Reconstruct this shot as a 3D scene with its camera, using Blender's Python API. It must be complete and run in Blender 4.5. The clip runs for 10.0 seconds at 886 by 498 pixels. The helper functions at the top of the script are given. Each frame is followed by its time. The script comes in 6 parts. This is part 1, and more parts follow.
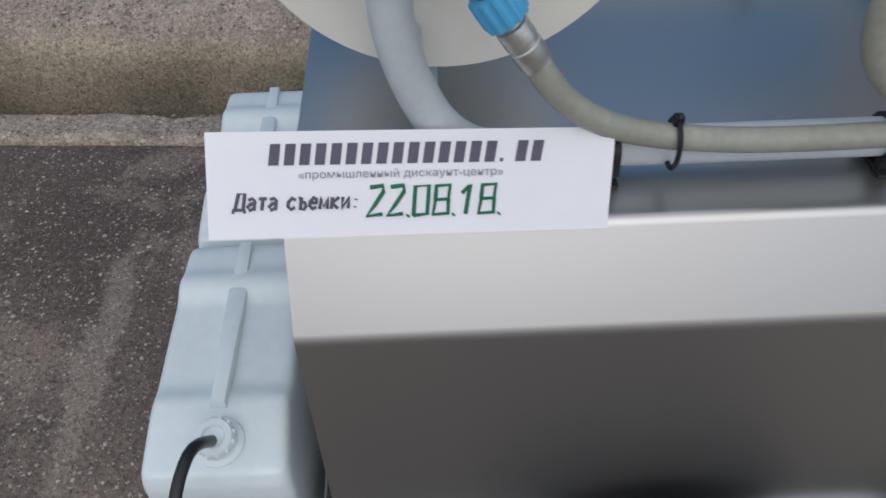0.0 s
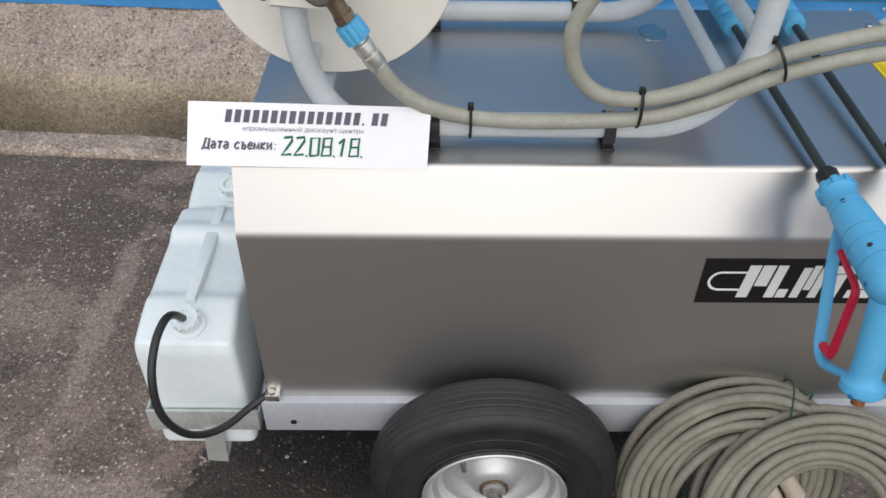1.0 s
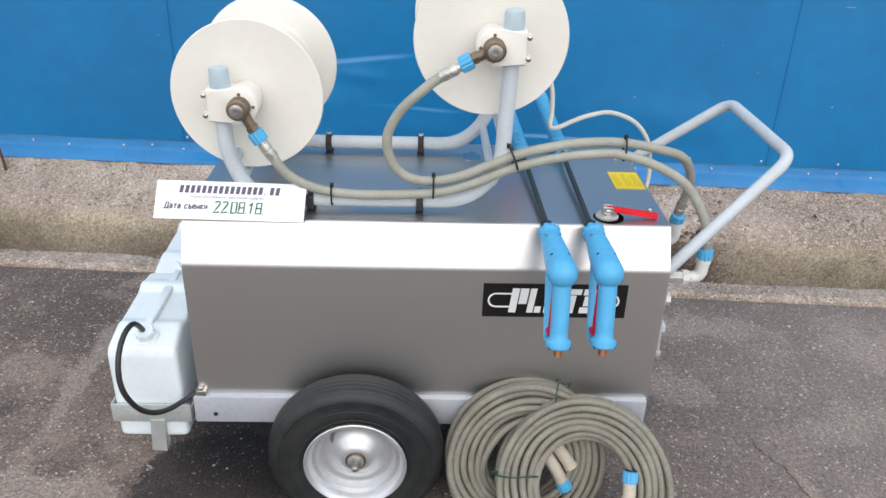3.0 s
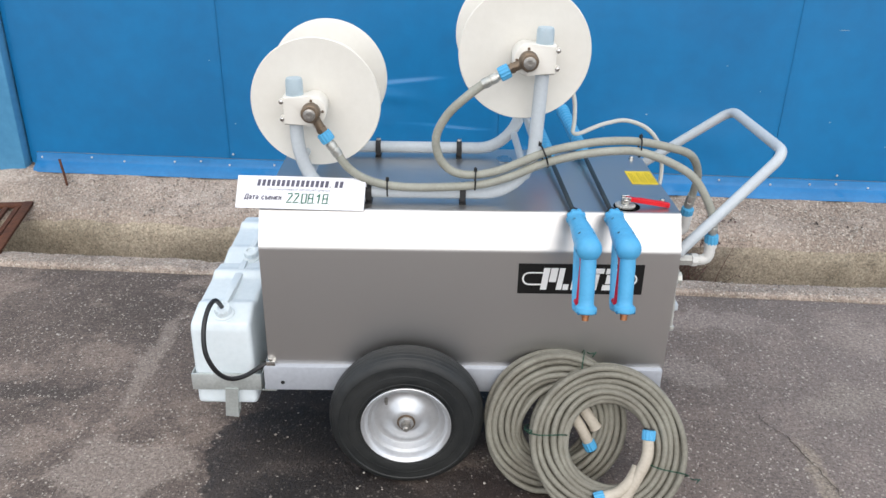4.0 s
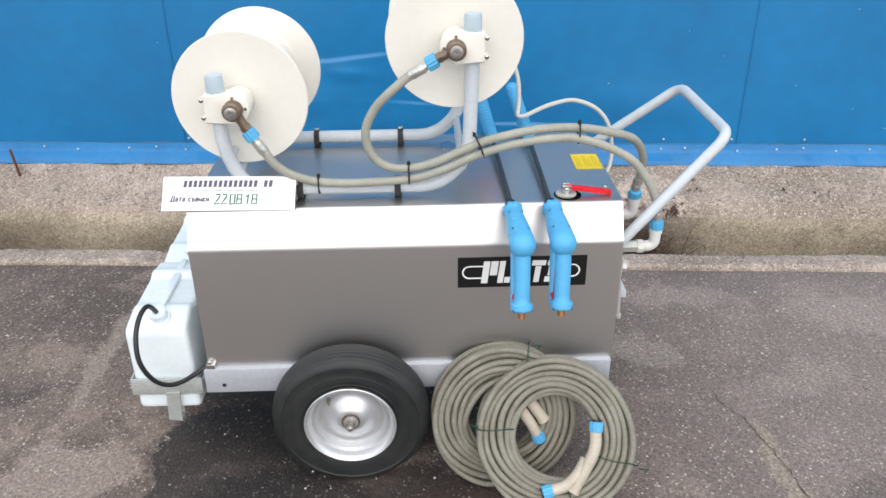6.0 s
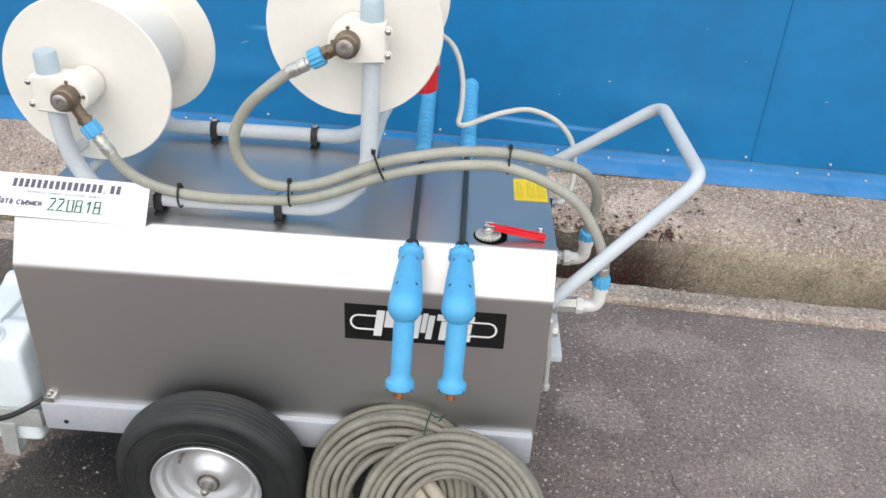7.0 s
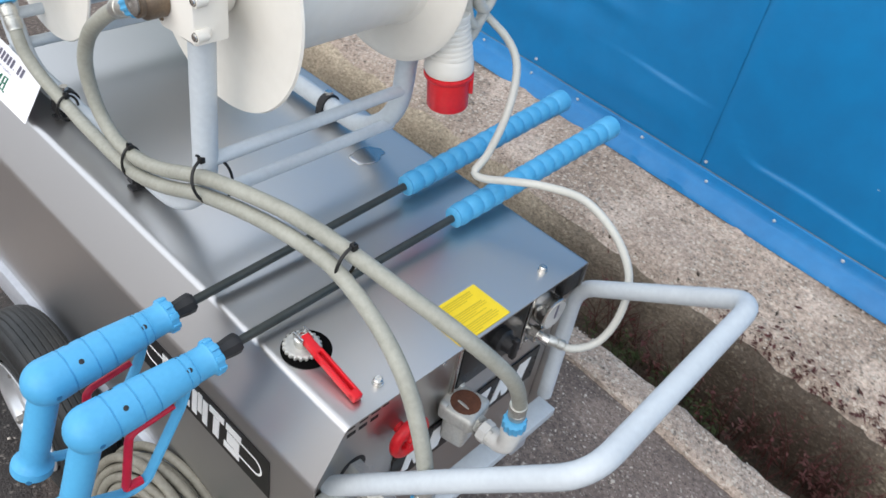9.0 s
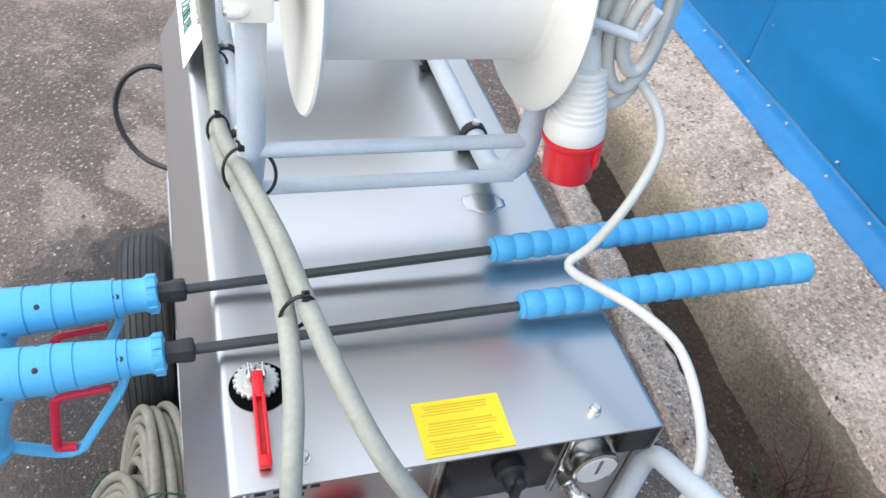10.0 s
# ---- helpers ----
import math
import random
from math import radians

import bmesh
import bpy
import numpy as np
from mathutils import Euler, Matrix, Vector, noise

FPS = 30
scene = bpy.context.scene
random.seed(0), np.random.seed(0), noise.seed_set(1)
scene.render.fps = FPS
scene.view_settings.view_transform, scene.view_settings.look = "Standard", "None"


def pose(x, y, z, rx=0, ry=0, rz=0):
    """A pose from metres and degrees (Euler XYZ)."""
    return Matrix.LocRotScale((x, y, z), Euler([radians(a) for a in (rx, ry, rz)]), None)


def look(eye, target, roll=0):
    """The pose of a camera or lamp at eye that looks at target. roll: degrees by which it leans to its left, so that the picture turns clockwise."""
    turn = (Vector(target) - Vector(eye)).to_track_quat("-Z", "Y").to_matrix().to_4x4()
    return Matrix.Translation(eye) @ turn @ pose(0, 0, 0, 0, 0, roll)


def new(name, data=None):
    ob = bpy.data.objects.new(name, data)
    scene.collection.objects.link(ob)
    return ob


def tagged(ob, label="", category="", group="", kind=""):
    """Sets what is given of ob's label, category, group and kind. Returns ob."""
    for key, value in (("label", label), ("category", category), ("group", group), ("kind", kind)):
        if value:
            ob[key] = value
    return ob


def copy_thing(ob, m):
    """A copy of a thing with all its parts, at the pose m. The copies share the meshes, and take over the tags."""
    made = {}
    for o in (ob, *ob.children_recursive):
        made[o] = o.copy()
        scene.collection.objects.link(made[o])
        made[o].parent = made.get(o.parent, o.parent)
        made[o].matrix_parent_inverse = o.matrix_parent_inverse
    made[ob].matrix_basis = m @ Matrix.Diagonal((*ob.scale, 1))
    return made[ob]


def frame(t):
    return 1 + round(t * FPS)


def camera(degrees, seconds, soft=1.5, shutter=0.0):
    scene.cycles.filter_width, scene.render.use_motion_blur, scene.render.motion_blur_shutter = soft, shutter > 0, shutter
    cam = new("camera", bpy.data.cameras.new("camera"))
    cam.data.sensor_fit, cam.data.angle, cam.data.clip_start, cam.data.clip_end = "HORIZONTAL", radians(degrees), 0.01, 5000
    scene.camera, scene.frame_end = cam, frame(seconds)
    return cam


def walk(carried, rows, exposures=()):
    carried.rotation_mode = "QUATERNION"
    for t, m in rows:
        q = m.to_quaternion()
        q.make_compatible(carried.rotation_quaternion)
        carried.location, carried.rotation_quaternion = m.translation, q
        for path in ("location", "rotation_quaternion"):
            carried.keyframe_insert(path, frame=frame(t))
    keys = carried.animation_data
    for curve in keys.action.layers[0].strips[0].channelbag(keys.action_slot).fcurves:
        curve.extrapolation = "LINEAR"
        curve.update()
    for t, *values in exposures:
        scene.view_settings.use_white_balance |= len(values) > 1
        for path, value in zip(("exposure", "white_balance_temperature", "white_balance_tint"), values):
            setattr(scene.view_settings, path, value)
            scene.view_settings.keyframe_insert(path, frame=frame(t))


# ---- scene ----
cam = camera(58.2, 10.0, shutter=0.15)
PATH = [
    (0, (0.116, -0.414, 1.184), (0.152, 0.981, -0.249), -1.3),
    (0.5, (0.206, -0.626, 1.278), (0.286, 0.788, -0.134), 1.7),
    (1, (0.274, -0.828, 1.344), (0.287, 0.688, 0.039), 0.7),
    (1.5, (0.285, -1.019, 1.385), (0.331, 0.607, 0.222), 0.3),
    (2, (0.356, -1.195, 1.419), (0.502, 0.484, 0.343), 0.9),
    (2.2, (0.396, -1.255, 1.437), (0.582, 0.441, 0.395), 1.2),
    (3.3, (0.52, -1.588, 1.484), (0.536, 0.212, 0.611), 1.6),
    (3.5, (0.489, -1.648, 1.49), (0.5, 0.162, 0.64), 1.4),
    (4, (0.43, -1.785, 1.49), (0.457, 0.026, 0.642), 1.1),
    (4.5, (0.423, -1.86, 1.506), (0.491, -0.063, 0.63), 0.8),
    (5, (0.476, -1.917, 1.545), (0.515, -0.14, 0.627), 1.3),
    (5.2, (0.513, -1.919, 1.554), (0.521, -0.152, 0.617), 1.1),
    (6.3, (0.603, -1.575, 1.535), (0.664, 0.188, 0.594), -1.6),
    (6.5, (0.646, -1.502, 1.526), (0.712, 0.248, 0.56), -2.0),
    (7, (0.864, -1.272, 1.503), (0.822, 0.451, 0.488), 3.2),
    (7.5, (1.021, -1.053, 1.494), (0.767, 0.579, 0.365), 3.4),
    (8, (1.134, -0.764, 1.481), (0.727, 0.762, 0.254), 4.7),
    (8.5, (1.298, -0.555, 1.485), (0.708, 0.882, 0.224), 7.1),
    (9, (1.449, -0.371, 1.522), (0.531, 0.856, 0.236), 11.2),
    (9.5, (1.466, -0.146, 1.49), (0.288, 0.812, 0.188), 12.0),
    (10, (1.468, 0.027, 1.487), (0.126, 0.627, 0.13), 12.3),
]
EXPOSURES = [(0.0, 0.06, 6300, 10), (0.5, 0.22, 6650, 10), (1.0, 0.58, 6730, 10), (1.5, 0.88, 6660, 10), (2.0, 0.96, 6600, 10), (3.5, 0.94, 6500, 10), (4.0, 0.94, 6500, 10), (4.5, 1.06, 6560, 10.5), (5.0, 1.13, 6630, 10.5), (6.5, 1.08, 6610, 10), (7.0, 1.06, 6630, 10), (7.5, 1.01, 6680, 10), (8.0, 0.99, 6710, 10), (8.5, 1.01, 6570, 10), (9.0, 1.04, 6450, 10), (9.5, 1.27, 6340, 10), (10.0, 1.44, 6260, 10.5)]
walk(cam, [(t, look(eye, target, roll)) for t, eye, target, roll in PATH], EXPOSURES)
# ---- world and light ----
world = bpy.data.worlds.new("overcast_sky")
scene.world = world
world.use_nodes = True
wn, wl = world.node_tree.nodes, world.node_tree.links
sky = wn.new("ShaderNodeTexSky")
sky.sky_type, sky.sun_disc = "NISHITA", False
sky.sun_elevation, sky.sun_rotation = radians(43), radians(176)
sky.air_density, sky.dust_density, sky.ozone_density = 1.0, 2.0, 1.0
grey = wn.new("ShaderNodeHueSaturation")
grey.inputs["Saturation"].default_value = 0.28
wl.new(sky.outputs[0], grey.inputs["Color"])
cloud = wn.new("ShaderNodeMix")
cloud.data_type = "RGBA"
cloud.inputs["Factor"].default_value = 0.78
cloud.inputs["B"].default_value = (4.7, 5.15, 5.8, 1)
wl.new(grey.outputs[0], cloud.inputs["A"])
wl.new(cloud.outputs["Result"], wn["Background"].inputs["Color"])
wn["Background"].inputs["Strength"].default_value = 0.15

sun_data = bpy.data.lights.new("sun", "SUN")
sun_data.energy, sun_data.angle, sun_data.color = 0.52, radians(68), (1.0, 0.83, 0.66)
sun = new("sun", sun_data)
sun.matrix_world = look((1.0, -6.1, 6.4), (0.5, 0.5, 0.3))


# ---- materials ----
def material(name, color, rough=0.5, metal=0.0, second=None, scale=8.0, mix=0.5, bump=0.0, bump_scale=60.0, rough_var=0.08,
             coat=0.0, stretch=None, ior=1.45, sss=0.0, seed_random=False):
    """A surface whose colour wavers between two tones at two scales, with fine relief."""
    mat = bpy.data.materials.new(name)
    mat.use_nodes = True
    n, l = mat.node_tree.nodes, mat.node_tree.links
    b = n["Principled BSDF"]
    tc = n.new("ShaderNodeTexCoord")
    mp = n.new("ShaderNodeMapping")
    l.new(tc.outputs["Object"], mp.inputs[0])
    if stretch:
        mp.inputs["Scale"].default_value = stretch
    big = n.new("ShaderNodeTexNoise")
    big.inputs["Scale"].default_value, big.inputs["Detail"].default_value = scale, 5
    small = n.new("ShaderNodeTexNoise")
    small.inputs["Scale"].default_value, small.inputs["Detail"].default_value = scale * 9, 4
    l.new(mp.outputs[0], big.inputs["Vector"])
    l.new(mp.outputs[0], small.inputs["Vector"])
    add = n.new("ShaderNodeMath")
    add.operation = "MULTIPLY_ADD"
    add.inputs[1].default_value = 0.4
    l.new(small.outputs["Fac"], add.inputs[0])
    half = n.new("ShaderNodeMath")
    half.operation = "MULTIPLY"
    half.inputs[1].default_value = 0.6
    l.new(big.outputs["Fac"], half.inputs[0])
    l.new(half.outputs[0], add.inputs[2])
    ramp = n.new("ShaderNodeMapRange")
    ramp.inputs["From Min"].default_value, ramp.inputs["From Max"].default_value = 0.35, 0.65
    l.new(add.outputs[0], ramp.inputs["Value"])
    mx = n.new("ShaderNodeMix")
    mx.data_type = "RGBA"
    second = second or [c * 0.86 for c in color]
    mx.inputs["A"].default_value = (*color, 1)
    mx.inputs["B"].default_value = (*[c1 + (c2 - c1) * min(1, mix * 2) for c1, c2 in zip(color, second)], 1)
    l.new(ramp.outputs[0], mx.inputs["Factor"])
    l.new(mx.outputs["Result"], b.inputs["Base Color"])
    rr = n.new("ShaderNodeMapRange")
    rr.inputs["To Min"].default_value, rr.inputs["To Max"].default_value = max(0.02, rough - rough_var), min(1, rough + rough_var)
    l.new(small.outputs["Fac"], rr.inputs["Value"])
    l.new(rr.outputs[0], b.inputs["Roughness"])
    b.inputs["Metallic"].default_value, b.inputs["IOR"].default_value = metal, ior
    b.inputs["Coat Weight"].default_value = coat
    if sss:
        b.inputs["Subsurface Weight"].default_value = sss
        b.inputs["Subsurface Radius"].default_value = (0.03, 0.03, 0.03)
    if bump:
        fine = n.new("ShaderNodeTexNoise")
        fine.inputs["Scale"].default_value, fine.inputs["Detail"].default_value = bump_scale, 6
        l.new(mp.outputs[0], fine.inputs["Vector"])
        bp = n.new("ShaderNodeBump")
        bp.inputs["Strength"].default_value, bp.inputs["Distance"].default_value = bump, 0.004
        l.new(fine.outputs["Fac"], bp.inputs["Height"])
        l.new(bp.outputs[0], b.inputs["Normal"])
    return mat


def math_node(n, l, op, a, b=None, c=None):
    nd = n.new("ShaderNodeMath")
    nd.operation = op
    for i, v in enumerate((a, b, c)):
        if v is None:
            continue
        if isinstance(v, (int, float)):
            nd.inputs[i].default_value = v
        else:
            l.new(v, nd.inputs[i])
    return nd.outputs[0]


def mix_node(n, l, fac, a, b):
    m = n.new("ShaderNodeMix")
    m.data_type = "RGBA"
    if isinstance(fac, (int, float)):
        m.inputs["Factor"].default_value = fac
    else:
        l.new(fac, m.inputs["Factor"])
    for key, v in (("A", a), ("B", b)):
        if isinstance(v, tuple):
            m.inputs[key].default_value = (*v, 1)
        else:
            l.new(v, m.inputs[key])
    return m.outputs["Result"]


def aggregate(name, dark, light, stone, stone_amount, stains_and_shade=(), wet_rough=0.6, cell=110.0, bump=0.6, worn=None, base_rough=0.9, blotch=0.5):
    """Asphalt or rough concrete: mottled binder, small stones in two sizes, pits, and patches of stain and painted
    shade (x, y, rx, ry, angle, tone, edge).
    """
    mat = bpy.data.materials.new(name)
    mat.use_nodes = True
    n, l = mat.node_tree.nodes, mat.node_tree.links
    b = n["Principled BSDF"]
    tc = n.new("ShaderNodeTexCoord").outputs["Object"]
    jag = n.new("ShaderNodeTexNoise")
    jag.inputs["Scale"].default_value, jag.inputs["Detail"].default_value = cell * 1.6, 3
    l.new(tc, jag.inputs["Vector"])
    bent = n.new("ShaderNodeVectorMath")
    bent.operation = "MULTIPLY_ADD"
    l.new(jag.outputs["Color"], bent.inputs[0])
    bent.inputs[1].default_value = (1.1 / cell, 1.1 / cell, 1.1 / cell)
    l.new(tc, bent.inputs[2])

    def tex(kind, scale, detail=5, rough=0.6):
        t = n.new(kind)
        t.inputs["Scale"].default_value = scale
        if kind == "ShaderNodeTexNoise":
            t.inputs["Detail"].default_value, t.inputs["Roughness"].default_value = detail, rough
            l.new(tc, t.inputs["Vector"])
        else:
            l.new(bent.outputs[0], t.inputs["Vector"])
        return t

    def band(value, lo, hi):
        m = n.new("ShaderNodeMapRange")
        m.interpolation_type = "SMOOTHSTEP"
        m.inputs["From Min"].default_value, m.inputs["From Max"].default_value = lo, hi
        l.new(value, m.inputs["Value"])
        return m.outputs[0]

    big = tex("ShaderNodeTexNoise", 1.7, 8, 0.62)
    mid = tex("ShaderNodeTexNoise", 22, 6, 0.7)
    fine = tex("ShaderNodeTexNoise", 260, 3)
    col = mix_node(n, l, band(big.outputs["Fac"], 0.36, 0.66), dark, light)
    col = mix_node(n, l, math_node(n, l, "MULTIPLY", band(mid.outputs["Fac"], 0.5, 0.75), 0.45), col, tuple(c * 0.62 for c in dark))
    if worn:
        patch = tex("ShaderNodeTexNoise", 3.4, 9, 0.68)
        col = mix_node(n, l, math_node(n, l, "MULTIPLY", band(patch.outputs["Fac"], 0.53, 0.6), 0.75), col, worn)
    blot = tex("ShaderNodeTexNoise", 55, 5, 0.7)
    col = mix_node(n, l, math_node(n, l, "MULTIPLY", band(blot.outputs["Fac"], 0.52, 0.68), blotch), col, tuple(c * 0.5 for c in dark))
    col = mix_node(n, l, math_node(n, l, "MULTIPLY", band(blot.outputs["Fac"], 0.46, 0.34), 0.35), col, tuple(c * 1.35 for c in light))
    grain = tex("ShaderNodeTexNoise", 95, 4, 0.75)
    rough_now = None
    for (x, y, rx, ry, angle, tone, edge, wet, soft) in stains_and_shade:
        mp = n.new("ShaderNodeMapping")
        mp.vector_type = "TEXTURE"
        mp.inputs["Location"].default_value = (x, y, 0)
        mp.inputs["Rotation"].default_value = (0, 0, radians(angle))
        mp.inputs["Scale"].default_value = (rx, ry, 1)
        wob = n.new("ShaderNodeVectorMath")
        wob.operation = "MULTIPLY_ADD"
        nz = tex("ShaderNodeTexNoise", 7, 6, 0.7)
        l.new(nz.outputs["Color"], wob.inputs[0])
        wob.inputs[1].default_value = (edge, edge, 0)
        l.new(tc, wob.inputs[2])
        off = n.new("ShaderNodeVectorMath")
        off.operation = "SUBTRACT"
        l.new(wob.outputs[0], off.inputs[0])
        off.inputs[1].default_value = (edge / 2, edge / 2, 0)
        l.new(off.outputs[0], mp.inputs[0])
        flat = n.new("ShaderNodeVectorMath")
        flat.operation = "MULTIPLY"
        flat.inputs[1].default_value = (1, 1, 0)
        l.new(mp.outputs[0], flat.inputs[0])
        ln = n.new("ShaderNodeVectorMath")
        ln.operation = "LENGTH"
        l.new(flat.outputs[0], ln.inputs[0])
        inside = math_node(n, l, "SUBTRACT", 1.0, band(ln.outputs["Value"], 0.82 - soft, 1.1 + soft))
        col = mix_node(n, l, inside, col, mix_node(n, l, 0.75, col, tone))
        if wet:
            rough_now = inside if rough_now is None else math_node(n, l, "MAXIMUM", rough_now, inside)
    speckle = n.new("ShaderNodeMapRange")
    speckle.inputs["From Min"].default_value, speckle.inputs["From Max"].default_value = 0.3, 0.7
    speckle.inputs["To Min"].default_value, speckle.inputs["To Max"].default_value = 0.52, 1.5
    l.new(grain.outputs["Fac"], speckle.inputs["Value"])
    shade = n.new("ShaderNodeVectorMath")
    shade.operation = "SCALE"
    l.new(col, shade.inputs[0])
    l.new(speckle.outputs[0], shade.inputs["Scale"])
    col = shade.outputs[0]
    cells = tex("ShaderNodeTexVoronoi", cell)
    pick = n.new("ShaderNodeSeparateColor")
    l.new(cells.outputs["Color"], pick.inputs[0])
    chosen = math_node(n, l, "GREATER_THAN", pick.outputs[0], 1 - stone_amount)
    core = math_node(n, l, "LESS_THAN", cells.outputs["Distance"], 0.42)
    stones = math_node(n, l, "MULTIPLY", chosen, core)
    cells2 = tex("ShaderNodeTexVoronoi", cell * 2.3)
    pick2 = n.new("ShaderNodeSeparateColor")
    l.new(cells2.outputs["Color"], pick2.inputs[0])
    stones2 = math_node(n, l, "MULTIPLY", math_node(n, l, "GREATER_THAN", pick2.outputs[0], 1 - stone_amount * 1.3), math_node(n, l, "LESS_THAN", cells2.outputs["Distance"], 0.4))
    both = math_node(n, l, "MAXIMUM", stones, stones2)
    tint = mix_node(n, l, pick.outputs[1], stone, tuple(c * 0.55 for c in stone))
    shown = math_node(n, l, "MULTIPLY", both, 0.8 if rough_now is None else math_node(n, l, "MULTIPLY_ADD", rough_now, -0.6, 0.8))
    col = mix_node(n, l, shown, col, tint)
    pits = math_node(n, l, "MULTIPLY", math_node(n, l, "LESS_THAN", pick2.outputs[1], 0.16), math_node(n, l, "LESS_THAN", cells2.outputs["Distance"], 0.45))
    col = mix_node(n, l, math_node(n, l, "MULTIPLY", pits, 0.7), col, tuple(c * 0.25 for c in dark))
    l.new(col, b.inputs["Base Color"])
    if rough_now is not None:
        m = n.new("ShaderNodeMapRange")
        m.inputs["To Min"].default_value, m.inputs["To Max"].default_value = base_rough, wet_rough
        l.new(rough_now, m.inputs["Value"])
        l.new(m.outputs[0], b.inputs["Roughness"])
    else:
        b.inputs["Roughness"].default_value = base_rough
    height = math_node(n, l, "MULTIPLY_ADD", cells.outputs["Distance"], -0.5, math_node(n, l, "MULTIPLY_ADD", fine.outputs["Fac"], 0.6, math_node(n, l, "MULTIPLY", mid.outputs["Fac"], 1.4)))
    bp = n.new("ShaderNodeBump")
    bp.inputs["Strength"].default_value, bp.inputs["Distance"].default_value = bump, 0.006
    l.new(height, bp.inputs["Height"])
    l.new(bp.outputs[0], b.inputs["Normal"])
    return mat


STAINS_AND_DARKENING = [
    (2.5, 0.0, 1.4, 1.5, 0, (0.235, 0.192, 0.17), 0.5, False, 0.3),
    (-0.51, 0.5, 0.035, 0.3, -1, (0.3, 0.245, 0.205), 0.16, False, 0.15),
    (-0.42, -0.04, 0.19, 0.13, 0, (0.3, 0.243, 0.205), 0.3, False, -0.02),
    (-0.2, -0.27, 0.2, 0.08, 12, (0.28, 0.227, 0.19), 0.3, False, 0.05),
    (-0.95, 0.0, 0.2, 0.14, 0, (0.24, 0.195, 0.165), 0.4, False, 0.2),
    # added out of view: dark ground that dims the reflection in the front panel
    (0.5, -0.95, 0.8, 0.5, 0, (0.035, 0.029, 0.025), 0.3, True, 0.1),
    (1.52, -0.1, 0.03, 0.2, 2, (0.3, 0.245, 0.19), 0.12, False, 0.1),
    (1.5, 0.78, 0.2, 0.08, -12, (0.28, 0.23, 0.2), 0.4, False, 0.2),
    (2.15, 0.62, 0.3, 0.16, -20, (0.3, 0.245, 0.21), 0.45, False, 0.2),
    (1.3, 0.45, 0.1, 0.07, 0, (0.27, 0.225, 0.195), 0.3, False, 0.15),
    (1.75, 0.3, 0.14, 0.08, 20, (0.27, 0.225, 0.19), 0.4, False, 0.2),
    (-0.85, 0.3, 0.3, 0.05, 8, (0.07, 0.057, 0.05), 0.4, False, 0.2),
    (1.9, -0.15, 0.35, 0.1, 30, (0.11, 0.09, 0.08), 0.5, False, 0.3),
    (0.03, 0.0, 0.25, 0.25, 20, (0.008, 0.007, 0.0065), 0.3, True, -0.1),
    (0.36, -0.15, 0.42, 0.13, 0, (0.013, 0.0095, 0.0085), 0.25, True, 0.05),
    # near-black patch on the ground beneath the cart
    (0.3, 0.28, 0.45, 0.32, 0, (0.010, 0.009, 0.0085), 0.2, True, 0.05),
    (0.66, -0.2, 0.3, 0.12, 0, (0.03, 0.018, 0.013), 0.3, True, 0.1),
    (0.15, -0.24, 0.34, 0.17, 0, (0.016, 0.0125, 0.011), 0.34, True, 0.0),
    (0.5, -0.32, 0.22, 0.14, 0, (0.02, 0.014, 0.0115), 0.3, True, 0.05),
]
M_ROAD = aggregate("weathered_asphalt", (0.102, 0.079, 0.066), (0.19, 0.146, 0.123), (0.62, 0.55, 0.47), 0.1, STAINS_AND_DARKENING, cell=120, worn=(0.262, 0.203, 0.166))
M_CONC = aggregate("rough_concrete", (0.28, 0.222, 0.18), (0.44, 0.356, 0.295), (0.66, 0.59, 0.5), 0.34, cell=85, bump=0.8, blotch=0.2, worn=(0.5, 0.415, 0.35))
# shade near the weeds, painted into the gutter face as dark brown ellipses
GUTTER_SHADE = [
    (1.1, 1.44, 0.72, 0.4, 0, (0.085, 0.064, 0.047), 0.35, True, 0.25),
    (1.35, 1.42, 0.34, 0.3, 0, (0.045, 0.03, 0.02), 0.3, True, 0.3),
]
M_CONC_DAMP = aggregate("damp_mossy_shaded_concrete", (0.31, 0.26, 0.19), (0.5, 0.42, 0.315), (0.54, 0.48, 0.36), 0.2, GUTTER_SHADE, cell=80, bump=0.9, blotch=0.3)
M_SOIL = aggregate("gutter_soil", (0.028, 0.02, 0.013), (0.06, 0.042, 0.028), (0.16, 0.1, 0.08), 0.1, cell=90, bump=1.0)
M_WALL = material("blue_painted_sheet", (0.0095, 0.187, 0.43), 0.34, second=(0.0085, 0.148, 0.35), scale=1.3, bump=0.06, bump_scale=25, coat=0.1)
M_FLASH = material("blue_flashing", (0.012, 0.19, 0.45), 0.42, second=(0.009, 0.15, 0.37), scale=4, bump=0.12, bump_scale=14)
M_SEALANT = material("dirty_sealant", (0.25, 0.23, 0.17), 0.7, second=(0.12, 0.13, 0.12), scale=20)
M_JAMB = material("pale_blue_jamb", (0.1, 0.33, 0.55), 0.4, second=(0.07, 0.26, 0.46), scale=4)
M_STEEL = material("brushed_stainless", (0.58, 0.569, 0.556), 0.36, 1.0, second=(0.575, 0.564, 0.551), scale=1.5, rough_var=0.012)
_n, _l = M_STEEL.node_tree.nodes, M_STEEL.node_tree.links
_across = _n.new("ShaderNodeCombineXYZ")
_across.inputs["Y"].default_value, _across.inputs["Z"].default_value = 0.6, 0.8
_l.new(_across.outputs[0], _n["Principled BSDF"].inputs["Tangent"])
_n["Principled BSDF"].inputs["Anisotropic"].default_value = 0.35
